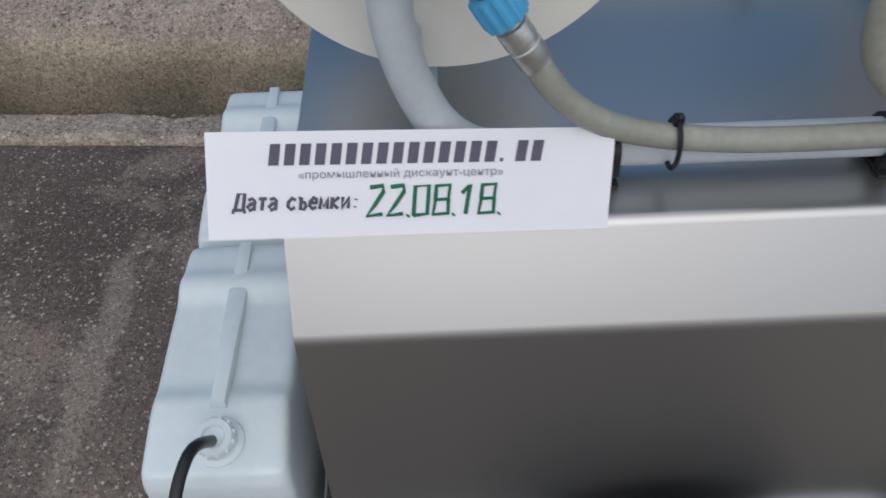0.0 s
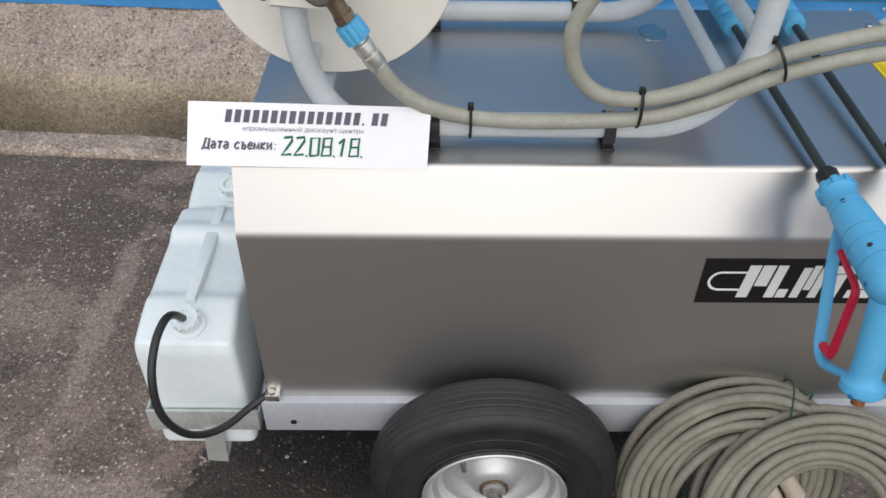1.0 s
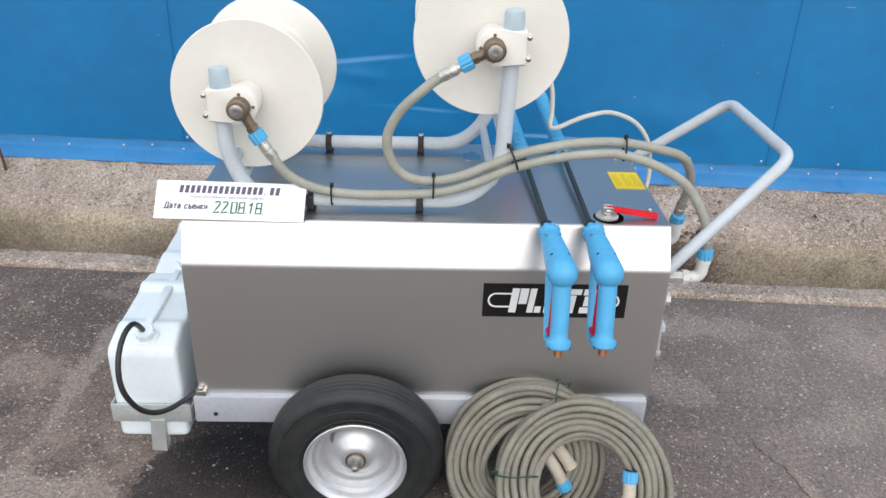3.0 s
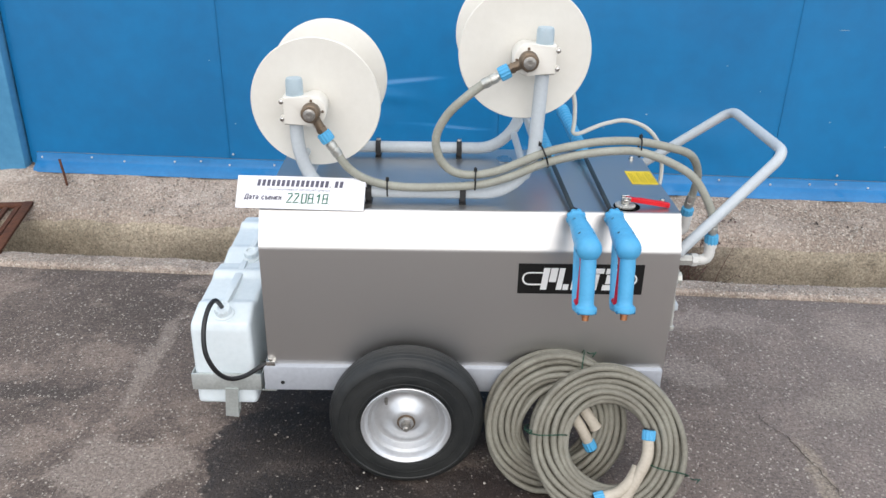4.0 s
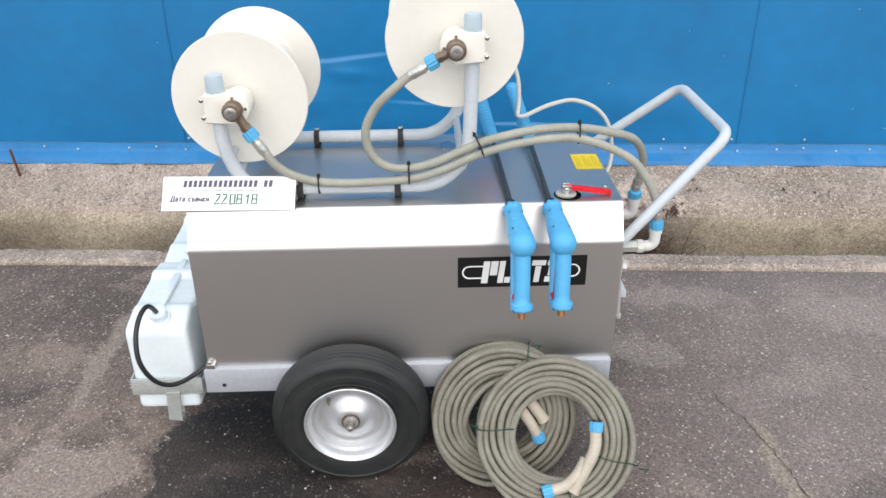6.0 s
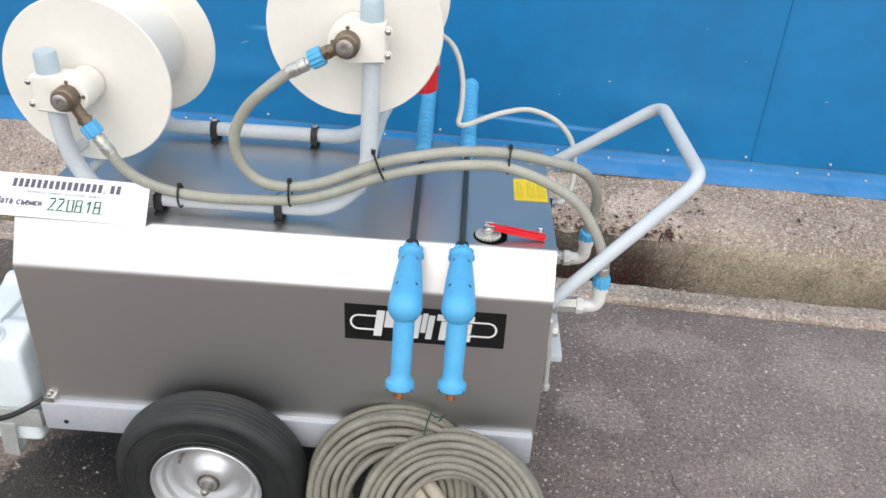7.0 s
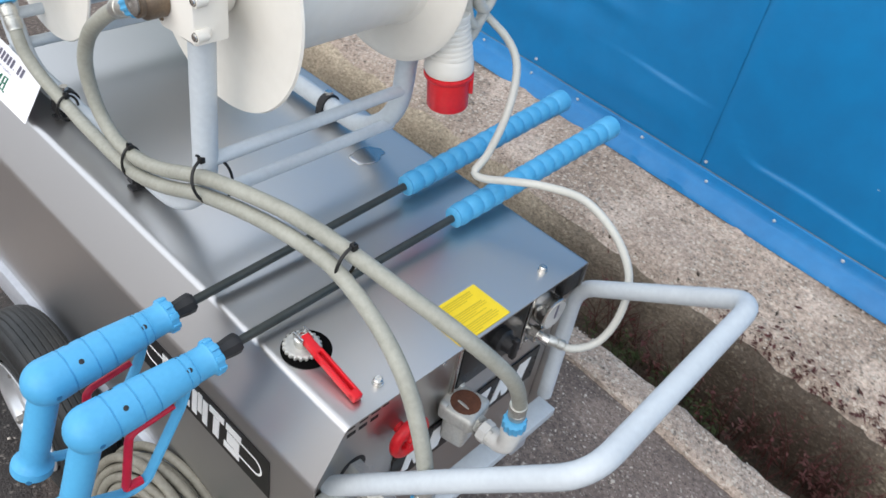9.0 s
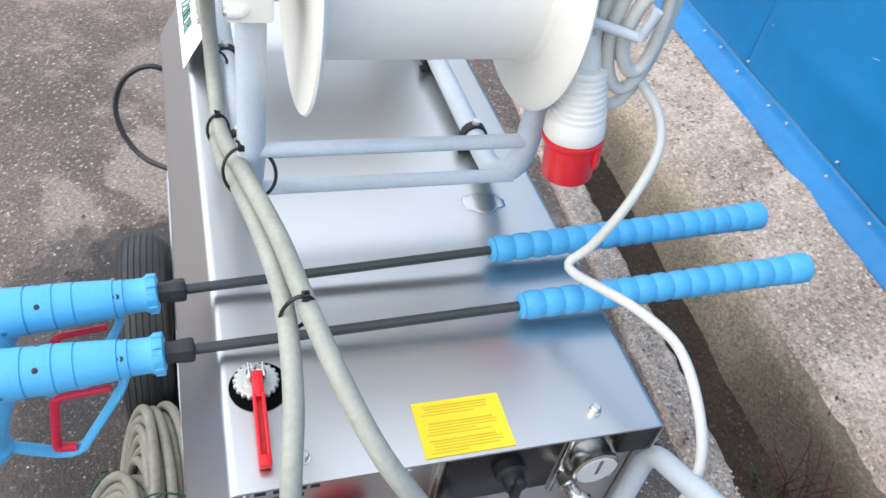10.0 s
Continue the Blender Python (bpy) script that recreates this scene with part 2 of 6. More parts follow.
M_GREYPAINT = material("grey_painted_tube", (0.53, 0.575, 0.6), 0.42, second=(0.46, 0.5, 0.53), scale=14, bump=0.05, bump_scale=90)
M_CHASSIS = material("silver_painted_beam", (0.5, 0.53, 0.57), 0.4, 0.25, second=(0.42, 0.44, 0.48), scale=9, bump=0.08, bump_scale=50)
M_GALV = material("galvanised_steel", (0.62, 0.65, 0.63), 0.42, 0.55, second=(0.45, 0.48, 0.46), scale=16, bump=0.15, bump_scale=40)
M_RUBBER = material("worn_tyre_rubber", (0.0085, 0.0105, 0.0115), 0.46, second=(0.026, 0.027, 0.026), scale=3.2, ior=1.45, bump=0.2, bump_scale=120)
M_RIM = material("silver_lacquered_rim", (0.64, 0.65, 0.66), 0.32, 0.65, second=(0.54, 0.55, 0.56), scale=9, bump=0.05, bump_scale=40)
M_CREAM = material("cream_white_plastic", (0.755, 0.73, 0.665), 0.45, second=(0.71, 0.685, 0.62), scale=6, bump=0.06, bump_scale=70)
M_ELBOW = material("greyish_white_plastic", (0.68, 0.68, 0.65), 0.45, second=(0.58, 0.58, 0.55), scale=14, bump=0.1, bump_scale=70)
M_CAN = material("milky_polyethylene", (0.74, 0.8, 0.82), 0.38, second=(0.66, 0.73, 0.75), scale=7, bump=0.08, bump_scale=30, sss=0.25)
M_CAP_GREY = material("blue_grey_cap", (0.43, 0.52, 0.565), 0.45, second=(0.38, 0.47, 0.515), scale=20)
M_HOSE = material("grey_green_hose", (0.35, 0.35, 0.3), 0.48, second=(0.27, 0.27, 0.225), scale=18, bump=0.2, bump_scale=160)
M_COIL = material("dirty_grey_hose", (0.25, 0.24, 0.195), 0.55, second=(0.165, 0.152, 0.12), scale=14, bump=0.14, bump_scale=150)
M_SLEEVE = material("cream_hose_sleeve", (0.52, 0.47, 0.385), 0.55, second=(0.4, 0.35, 0.28), scale=16, bump=0.12, bump_scale=80)
M_CABLE = material("light_grey_cable", (0.55, 0.55, 0.5), 0.45, second=(0.48, 0.48, 0.44), scale=20)
M_BLACKHOSE = material("black_suction_tube", (0.014, 0.014, 0.015), 0.35, second=(0.022, 0.022, 0.023), scale=20)
# near-black without gloss, painted darkness for the inside of the tap hole
M_VOID = material("painted_hole_shade", (0.003, 0.003, 0.003), 0.95, second=(0.004, 0.004, 0.004))
M_VOID.node_tree.nodes["Principled BSDF"].inputs["Specular IOR Level"].default_value = 0.05
M_BLACK = material("black_plastic", (0.012, 0.012, 0.013), 0.5, second=(0.02, 0.02, 0.021), scale=30, bump=0.1, bump_scale=120)
M_LANCE = material("dark_lance_tube", (0.026, 0.032, 0.029), 0.34, second=(0.04, 0.045, 0.042), scale=20)
M_BLUE = material("sky_blue_plastic", (0.085, 0.385, 0.65), 0.45, second=(0.07, 0.335, 0.585), scale=16, bump=0.08, bump_scale=140)
M_RED = material("red_plastic", (0.72, 0.012, 0.02), 0.35, second=(0.58, 0.01, 0.018), scale=18)
M_CHIP = material("bare_primer", (0.4, 0.5, 0.56), 0.6)
M_CRIMP = material("dull_zinc_crimp", (0.62, 0.62, 0.58), 0.36, 0.75, second=(0.4, 0.4, 0.36), scale=30, bump=0.15, bump_scale=90)
M_WATER = material("wet_steel_film", (0.54, 0.535, 0.53), 0.24, 1.0, second=(0.5, 0.495, 0.49), scale=20, rough_var=0.03)
M_SOCKET = material("dark_blue_socket", (0.02, 0.16, 0.33), 0.5)
M_TRIGGER = material("crimson_trigger", (0.58, 0.01, 0.045), 0.42, second=(0.45, 0.008, 0.035), scale=18)
M_BRASS = material("tarnished_brass", (0.25, 0.185, 0.125), 0.45, 0.75, second=(0.16, 0.125, 0.095), scale=30, bump=0.2, bump_scale=90)
M_DULL = material("dull_grey_steel", (0.46, 0.44, 0.41), 0.4, 0.8, second=(0.24, 0.23, 0.21), scale=40, bump=0.1, bump_scale=90)
M_COPPER = material("copper_inlet", (0.5, 0.22, 0.1), 0.4, 0.85, second=(0.36, 0.16, 0.08), scale=40)
M_CHROME = material("bright_zinc", (0.68, 0.67, 0.64), 0.24, 1.0, second=(0.55, 0.54, 0.51), scale=30, bump=0.1, bump_scale=120)
M_ZINC = material("cast_white_metal", (0.62, 0.62, 0.58), 0.48, 0.5, second=(0.45, 0.45, 0.42), scale=24, bump=0.25, bump_scale=90)
M_RUST = material("rusty_iron", (0.15, 0.058, 0.03), 0.85, 0.1, second=(0.07, 0.03, 0.02), scale=18, bump=0.6, bump_scale=90)
M_PAPER = material("white_paper", (0.84, 0.84, 0.87), 0.75, second=(0.81, 0.81, 0.85), scale=6)
M_INK = material("grey_violet_ink", (0.115, 0.11, 0.15), 0.8)
M_INK_PALE = material("pale_grey_ink", (0.27, 0.27, 0.33), 0.8)
M_GREEN = material("green_marker", (0.012, 0.17, 0.085), 0.7, second=(0.01, 0.13, 0.07), scale=30)
M_YELLOW = material("yellow_sticker", (0.84, 0.63, 0.02), 0.45, second=(0.78, 0.57, 0.015), scale=9)
M_STICKER_INK = material("sticker_print", (0.62, 0.47, 0.02), 0.6)
M_LOGO_BLACK = material("black_decal", (0.006, 0.006, 0.006), 0.3, second=(0.009, 0.009, 0.009), scale=9)
M_LOGO_WHITE = material("white_decal", (0.8, 0.8, 0.78), 0.4, second=(0.76, 0.76, 0.74), scale=20)
M_GAUGE = material("gauge_face", (0.6, 0.6, 0.57), 0.25, second=(0.52, 0.52, 0.5), scale=20, coat=0.6)
M_TIE = material("black_cable_tie", (0.01, 0.01, 0.01), 0.4)
M_WIRE = material("green_coated_wire", (0.008, 0.055, 0.03), 0.45)
M_LEAF_RED = material("red_brown_weed", (0.11, 0.028, 0.03), 0.7, second=(0.06, 0.03, 0.02), scale=40)
M_LEAF_GREEN = material("dull_green_weed", (0.05, 0.075, 0.02), 0.7, second=(0.03, 0.045, 0.015), scale=40)
M_PEBBLE = material("pale_pebbles", (0.4, 0.35, 0.29), 0.85, second=(0.2, 0.17, 0.14), scale=60)
_n, _l = M_PEBBLE.node_tree.nodes, M_PEBBLE.node_tree.links
_geo = _n.new("ShaderNodeNewGeometry")
_tone = _n.new("ShaderNodeValToRGB")
_tone.color_ramp.elements[0].color, _tone.color_ramp.elements[1].color = (0.1, 0.08, 0.07, 1), (0.58, 0.53, 0.46, 1)
_l.new(_geo.outputs["Random Per Island"], _tone.inputs["Fac"])
_l.new(_tone.outputs["Color"], _n["Principled BSDF"].inputs["Base Color"])
M_DOOR = material("green_grey_door", (0.11, 0.15, 0.12), 0.5, second=(0.08, 0.11, 0.09), scale=3)
M_SCREW = material("zinc_screw_head", (0.66, 0.69, 0.7), 0.38, 0.35, second=(0.5, 0.52, 0.53), scale=40)


# ---- shape helpers ----
def empty(name, at=(0, 0, 0)):
    ob = new(name)
    ob.location = at
    ob.empty_display_size = 0.05
    return ob


def part(name, bm, mat, parent=None, label="", smooth=True):
    me = bpy.data.meshes.new(name)
    if smooth:
        for f in bm.faces:
            f.smooth = True
    bm.normal_update()
    bm.to_mesh(me)
    bm.free()
    if smooth:
        me.set_sharp_from_angle(angle=radians(38))
    for m in (mat if isinstance(mat, (list, tuple)) else [mat]):
        me.materials.append(m)
    ob = new(name, me)
    if parent is not None:
        ob.parent = parent
        where = Matrix.Translation(parent.location) if parent.type == "EMPTY" else Matrix()
        ob.matrix_parent_inverse = where.inverted()
    if label:
        ob["label"] = label
    return ob


def catmull(points, step=0.012, closed=False):
    p = [Vector(q) for q in points]
    out, n = [], len(p)
    for i in range(n if closed else n - 1):
        if closed:
            a, b, c, d = p[i - 1], p[i], p[(i + 1) % n], p[(i + 2) % n]
        else:
            b, c = p[i], p[i + 1]
            a = p[i - 1] if i else b * 2 - c
            d = p[i + 2] if i + 2 < n else c * 2 - b
        k = max(2, int((c - b).length / step))
        for j in range(k):
            t = j / k
            out.append(0.5 * (2 * b + (c - a) * t + (2 * a - 5 * b + 4 * c - d) * t * t + (3 * b - a - 3 * c + d) * t ** 3))
    if not closed:
        out.append(p[-1])
    return out


def filleted(points, radius, k=7):
    """A polyline with its inner corners rounded."""
    p = [Vector(q) for q in points]
    out = [p[0]]
    for a, b, c in zip(p, p[1:], p[2:]):
        r = min(radius, (a - b).length * 0.48, (c - b).length * 0.48)
        s, e = b + (a - b).normalized() * r, b + (c - b).normalized() * r
        for j in range(k + 1):
            t = j / k
            out.append(s.lerp(b, t).lerp(b.lerp(e, t), t))
    return out + [p[-1]]


def tube(bm, path, r, seg=12, closed=False, cap=True):
    path = [Vector(q) for q in path]
    n = len(path)
    radii = r if isinstance(r, (list, tuple)) else [r] * n
    rings, side = [], None
    for i, q in enumerate(path):
        t = (path[(i + 1) % n] - path[i - 1]) if closed else (path[min(i + 1, n - 1)] - path[max(i - 1, 0)])
        t.normalize()
        if side is None:
            side = t.orthogonal().normalized()
        side = (side - t * side.dot(t)).normalized()
        up = t.cross(side)
        rings.append([bm.verts.new(q + (side * math.cos(2 * math.pi * j / seg) + up * math.sin(2 * math.pi * j / seg)) * radii[i]) for j in range(seg)])
    for i in range(n if closed else n - 1):
        a, b = rings[i], rings[(i + 1) % n]
        for j in range(seg):
            bm.faces.new((a[j], a[(j + 1) % seg], b[(j + 1) % seg], b[j]))
    if cap and not closed:
        bm.faces.new(rings[0][::-1])
        bm.faces.new(rings[-1])
    return bm


def lathe(bm, profile, at, axis, seg=32, start=None, cap=True):
    """Turns rows of (radius, way along the axis) round an axis."""
    axis = Vector(axis).normalized()
    side = Vector(start).normalized() if start else axis.orthogonal().normalized()
    up, at = axis.cross(side), Vector(at)
    rings = []
    for r, h in profile:
        if r < 1e-5:
            rings.append([bm.verts.new(at + axis * h)])
        else:
            rings.append([bm.verts.new(at + axis * h + (side * math.cos(2 * math.pi * j / seg) + up * math.sin(2 * math.pi * j / seg)) * r) for j in range(seg)])
    for a, b in zip(rings, rings[1:]):
        for j in range(seg):
            k = (j + 1) % seg
            if len(a) == 1 and len(b) == 1:
                continue
            if len(a) == 1:
                bm.faces.new((a[0], b[k], b[j]))
            elif len(b) == 1:
                bm.faces.new((a[j], a[k], b[0]))
            else:
                bm.faces.new((a[j], a[k], b[k], b[j]))
    for ring, rev in ((rings[0], True), (rings[-1], False)):
        if cap and len(ring) > 1:
            bm.faces.new(ring[::-1] if rev else ring)
    bmesh.ops.recalc_face_normals(bm, faces=bm.faces)
    return bm


def box(bm, lo, hi, bevel=0.0, m=None, segs=2):
    made = bmesh.ops.create_cube(bm, size=1.0)["verts"]
    lo, hi = Vector(lo), Vector(hi)
    for v in made:
        v.co = Vector([(lo[i] + hi[i]) / 2 + v.co[i] * (hi[i] - lo[i]) for i in range(3)])
    if bevel:
        edges = list({e for v in made for e in v.link_edges})
        made = bmesh.ops.bevel(bm, geom=edges, offset=bevel, segments=segs, profile=0.5, affect="EDGES")["verts"]
    if m is not None:
        bmesh.ops.transform(bm, matrix=m, verts=list(made))
    return bm


def prism(bm, outline, lo, hi, frame_m=None, bevel=0.0):
    """An outline in a plane's own (a, b), drawn out from lo to hi along c; frame_m lays (a, b, c) into the world."""
    bottom = [bm.verts.new((a, b, lo)) for a, b in outline]
    top = [bm.verts.new((a, b, hi)) for a, b in outline]
    n = len(outline)
    faces = [bm.faces.new(bottom[::-1]), bm.faces.new(top)]
    for i in range(n):
        faces.append(bm.faces.new((bottom[i], bottom[(i + 1) % n], top[(i + 1) % n], top[i])))
    verts = bottom + top
    if bevel:
        edges = [e for f in faces[:2] for e in f.edges]
        verts = bmesh.ops.bevel(bm, geom=edges, offset=bevel, segments=2, profile=0.5, affect="EDGES")["verts"] + [v for v in verts if v.is_valid]
        verts = [v for v in set(verts) if v.is_valid]
    if frame_m is not None:
        bmesh.ops.transform(bm, matrix=frame_m, verts=verts)
    bmesh.ops.recalc_face_normals(bm, faces=bm.faces)
    return bm


def axes(at, a, b, c):
    """The matrix that lays a plane's own axes a, b, c at a place."""
    m = Matrix((Vector(a), Vector(b), Vector(c))).transposed().to_4x4()
    m.translation = at
    return m


def along(p, q):
    return (Vector(q) - Vector(p)).normalized()


def bolt(name, at, axis, r, h, mat, parent, label=""):
    bm = bmesh.new()
    lathe(bm, [(r * 1.25, 0), (r * 1.25, h * 0.22), (r, h * 0.25), (r, h * 0.85), (r * 0.8, h), (0, h)], at, axis, 12)
    return part(name, bm, mat, parent, label)


# ---- the place: yard, gutter, plinth and wall ----
TURN_B = math.atan(-0.065)
BUILD = Matrix.Rotation(TURN_B, 4, "Z")
V_STRIP, V_EDGE, V_FACE, V_WALL, WALL_TOP = 1.09, 1.2, 1.535, 1.868, 3.2


def grid_strip(us, rows, jitter=0.0, freq=3.0, seed=0, uv_jitter=0.0):
    """A sheet from rows of (v, z), drawn out along u in the building's own axes, roughened by noise."""
    bm = bmesh.new()
    cols = []
    for u in us:
        col = []
        for v, z, k in rows:
            d = noise.noise(Vector((u * freq, v * freq * 1.5 + seed, z * freq))) * jitter * k
            e = noise.noise(Vector((u * freq * 4, v * freq * 4 + seed, 5 + z * 9))) * jitter * 0.45 * k
            w = noise.noise(Vector((u * 6, seed + 9, z * 3))) * uv_jitter * k
            w += noise.noise(Vector((u * 25, seed + 19, z * 9))) * uv_jitter * 0.5 * k
            col.append(bm.verts.new(BUILD @ Vector((u, v + w, z + d + e))))
        cols.append(col)
    for a, b in zip(cols, cols[1:]):
        for j in range(len(rows) - 1):
            bm.faces.new((a[j], b[j], b[j + 1], a[j + 1]))
    return bm


def spread(a, b, step):
    k = max(1, int(round((b - a) / step)))
    return [a + (b - a) * i / k for i in range(k + 1)]


US = [-120, -40, -12, -5] + spread(-3, 4.5, 0.03) + [6, 12, 40, 120]
rows = [(-120, 0, 0), (-30, 0, 0), (-8, 0, 0), (-3, 0, 0)] + [(v, 0, 0.5) for v in spread(-1.2, V_STRIP - 0.02, 0.05)]
rows += [(V_STRIP + 0.02, -0.012, 0.3), (V_EDGE - 0.03, -0.05, 0.2), (V_EDGE - 0.03, -0.27, 1), (1.28, -0.285, 1), (1.37, -0.29, 1), (1.46, -0.285, 1), (V_FACE + 0.03, -0.27, 1), (V_FACE + 0.06, -0.27, 0.3), (3, -0.27, 0), (120, -0.27, 0)]
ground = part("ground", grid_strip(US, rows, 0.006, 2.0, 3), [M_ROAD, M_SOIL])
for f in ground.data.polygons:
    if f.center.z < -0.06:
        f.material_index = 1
tagged(ground, "worn brownish grey asphalt yard with pale chippings, damp and darkened patches", "ground", kind="structure")

rows = [(V_STRIP, -0.03, 0.3), (V_STRIP + 0.006, 0.004, 1)] + [(v, 0.014, 1) for v in spread(V_STRIP + 0.02, V_EDGE - 0.012, 0.02)]
rows += [(V_EDGE, 0.004, 1.4), (V_EDGE + 0.006, -0.05, 1), (V_EDGE - 0.002, -0.12, 1), (V_EDGE, -0.2, 1), (V_EDGE, -0.31, 0.3)]
kerb = part("kerb", grid_strip([-14] + spread(-2.6, 3.8, 0.02) + [14], rows, 0.010, 6, 11, 0.014), M_CONC)
tagged(kerb, "narrow crumbling concrete edging between asphalt and gutter", "kerb", kind="structure")

rows = [(V_FACE, -0.31, 0.3), (V_FACE, -0.2, 1), (V_FACE + 0.002, -0.12, 1), (V_FACE, -0.05, 1), (V_FACE + 0.006, -0.018, 1.3), (V_FACE + 0.02, 0.004, 1.3)]
rows += [(v, 0.012 + 0.14 * min(1, (v - V_FACE) / (V_WALL - 0.05 - V_FACE)) ** 0.75, 1) for v in spread(V_FACE + 0.04, V_WALL - 0.01, 0.02)] + [(V_WALL + 0.2, 0.16, 0.3)]
plinth = part("plinth", grid_strip([-14] + spread(-2.6, 3.8, 0.025) + [14], rows, 0.016, 5, 23, 0.022), [M_CONC, M_CONC_DAMP])
for f in plinth.data.polygons:
    if f.index % (len(rows) - 1) < 5:
        f.material_index = 1
tagged(plinth, "rough exposed-aggregate concrete footing, mossy gutter face with shade painted on", "plinth", kind="structure")


def sheet_bulge(u, z, seed):
    d = noise.noise(Vector((u * 1.1, z * 0.9, seed))) * 0.010 + noise.noise(Vector((u * 3.1, z * 2.6, seed + 4))) * 0.0035
    for cu, cz, lu, lz, tilt, h in DENTS:
        a, b = u - cu, z - cz - tilt * (u - cu)
        d += h * math.exp(-(a / lu) ** 2) * math.exp(-(b / lz) ** 2)
    for crease, fade, h in ((0.617 + 0.12 * max(0, u - 0.02), math.exp(-((u - 0.1) / 0.22) ** 4), 0.009),
                            (0.318 + 0.11 / (1 + math.exp((u - 0.7) / 0.022)) + 0.008 * math.sin(u * 9), math.exp(-((u - 0.8) / 0.52) ** 4), 0.009)):
        step = min(1, max(0, (z - crease) / 0.02 + 0.5))
        d -= h * fade * step * step * (3 - 2 * step) * math.exp(-max(0, z - crease) / 0.2)
    return d


def wall_sheet(u0, u1, z0, z1, seed):
    """One painted sheet, slightly oil-canned and dented, with folded edges."""
    bm = bmesh.new()
    nu, nz = 70, 220
    vs = []
    for i in range(nu + 1):
        col = []
        for j in range(nz + 1):
            u, z = u0 + (u1 - u0) * i / nu, z0 + (z1 - z0) * (0.3 * j / nz + 0.7 * (j / nz) ** 6)
            s = min(1, 6 * min(i, nu - i) / nu)
            d = sheet_bulge(u, z, seed)
            fold = 0.005 if i in (0, nu) else 0
            col.append(bm.verts.new(BUILD @ Vector((u, V_WALL - d * s + fold, z))))
        vs.append(col)
    for i in range(nu):
        for j in range(nz):
            bm.faces.new((vs[i][j], vs[i + 1][j], vs[i + 1][j + 1], vs[i][j + 1]))
    return bm


DENTS = [(0.12, 0.56, 0.1, 0.03, -0.1, 0.006), (1.5, 0.42, 0.4, 0.09, -0.1, 0.008), (-0.2, 0.42, 0.3, 0.06, 0.05, 0.007), (0.45, 0.34, 0.35, 0.05, 0.04, 0.006)]
wall_back = bmesh.new()
box(wall_back, (-1.86, V_WALL + 0.05, -0.3), (9, V_WALL + 0.2, WALL_TOP), 0)
bmesh.ops.transform(wall_back, matrix=BUILD, verts=wall_back.verts)
wall = part("wall_north", wall_back, M_WALL, smooth=False)
tagged(wall, "blue painted sheet-metal wall of a shed", "wall", kind="structure")
seams = [-1.68, -0.68] + [0.61 + 1.285 * k for k in range(6)]
for k, (a, b) in enumerate(zip(seams, seams[1:])):
    part("panel", wall_sheet(a + 0.0009, b - 0.0009, 0.175, WALL_TOP, k * 7.3), M_WALL, wall)

# bare chips and short scratches in the paint
random.seed(21)
for _ in range(24):
    u, z = random.uniform(-1.5, 2.6), random.uniform(0.3, 1.3)
    w, h, turn = random.uniform(0.002, 0.005), random.uniform(0.0012, 0.0028), random.uniform(-0.8, 0.8)
    if random.random() < 0.25:
        w, h = random.uniform(0.012, 0.028), 0.001
    k = min(range(len(seams)), key=lambda q: (seams[q] > u, u - seams[q]))
    ring = [(w * math.cos(a) * random.uniform(0.7, 1.2), h * math.sin(a) * random.uniform(0.7, 1.2)) for a in [2 * math.pi * q / 7 for q in range(7)]]
    bm = bmesh.new()
    prism(bm, [(u + a * math.cos(turn) - b * math.sin(turn), z + a * math.sin(turn) + b * math.cos(turn)) for a, b in ring], 0, 1)
    s = min(1, 6 * min(u - seams[k], seams[k + 1] - u) / (seams[k + 1] - seams[k]))
    for v in bm.verts:
        v.co = BUILD @ Vector((v.co.x, V_WALL - sheet_bulge(v.co.x, v.co.y, k * 7.3) * s - 0.0006 * v.co.z, v.co.y))
    part("paint_chip", bm, M_CHIP, wall, smooth=False)

# flashing along the foot of the wall, with its screws
bm = bmesh.new()
prev = None
for u in [-1.64] + spread(-1.62, 3.9, 0.03) + [9]:
    w = noise.noise(Vector((u * 3, 2, 0))) * 0.006 + noise.noise(Vector((u * 11, 7, 0))) * 0.004
    col = [bm.verts.new(BUILD @ Vector((u, V_WALL + dv - w * k, z + w * k * 0.6))) for dv, z, k in
           ((-0.003, 0.231, 0.3), (-0.009, 0.227, 0.5), (-0.013, 0.212, 1), (-0.018, 0.196, 1), (-0.024, 0.19, 1.3), (-0.06, 0.168, 1.2), (-0.067, 0.15, 1.0))]
    if prev:
        for j in range(6):
            bm.faces.new((prev[j], prev[j + 1], col[j + 1], col[j]))
    prev = col
flash = part("flashing", bm, M_FLASH)
bm = bmesh.new()
tube(bm, [BUILD @ Vector((u, V_WALL - 0.004 - 0.002 * noise.noise(Vector((u * 5, 1, 0))), 0.2325 + 0.002 * noise.noise(Vector((u * 4, 6, 0))))) for u in spread(-1.64, 4.5, 0.05)], 0.0011, 5)
part("sealant_line", bm, M_SEALANT, flash, "thin dirty tan sealant line")
tagged(flash, "dented light blue metal flashing along the wall foot", "flashing", kind="structure")
for k, u in enumerate([-1.61, -1.36, -1.2, -0.95, -0.82, -0.68, -0.46, -0.35, -0.1, 0.12, 0.4, 0.66, 0.9, 1.12, 1.33, 1.55, 1.66, 1.9, 2.08, 2.2, 2.35, 2.5, 2.75, 3.0]):
    bolt("screw", BUILD @ Vector((u, V_WALL - 0.015, 0.21 + 0.008 * math.sin(k * 2.1))), BUILD.to_3x3() @ Vector((0, -1, 0)), 0.0042, 0.005, M_SCREW, flash)
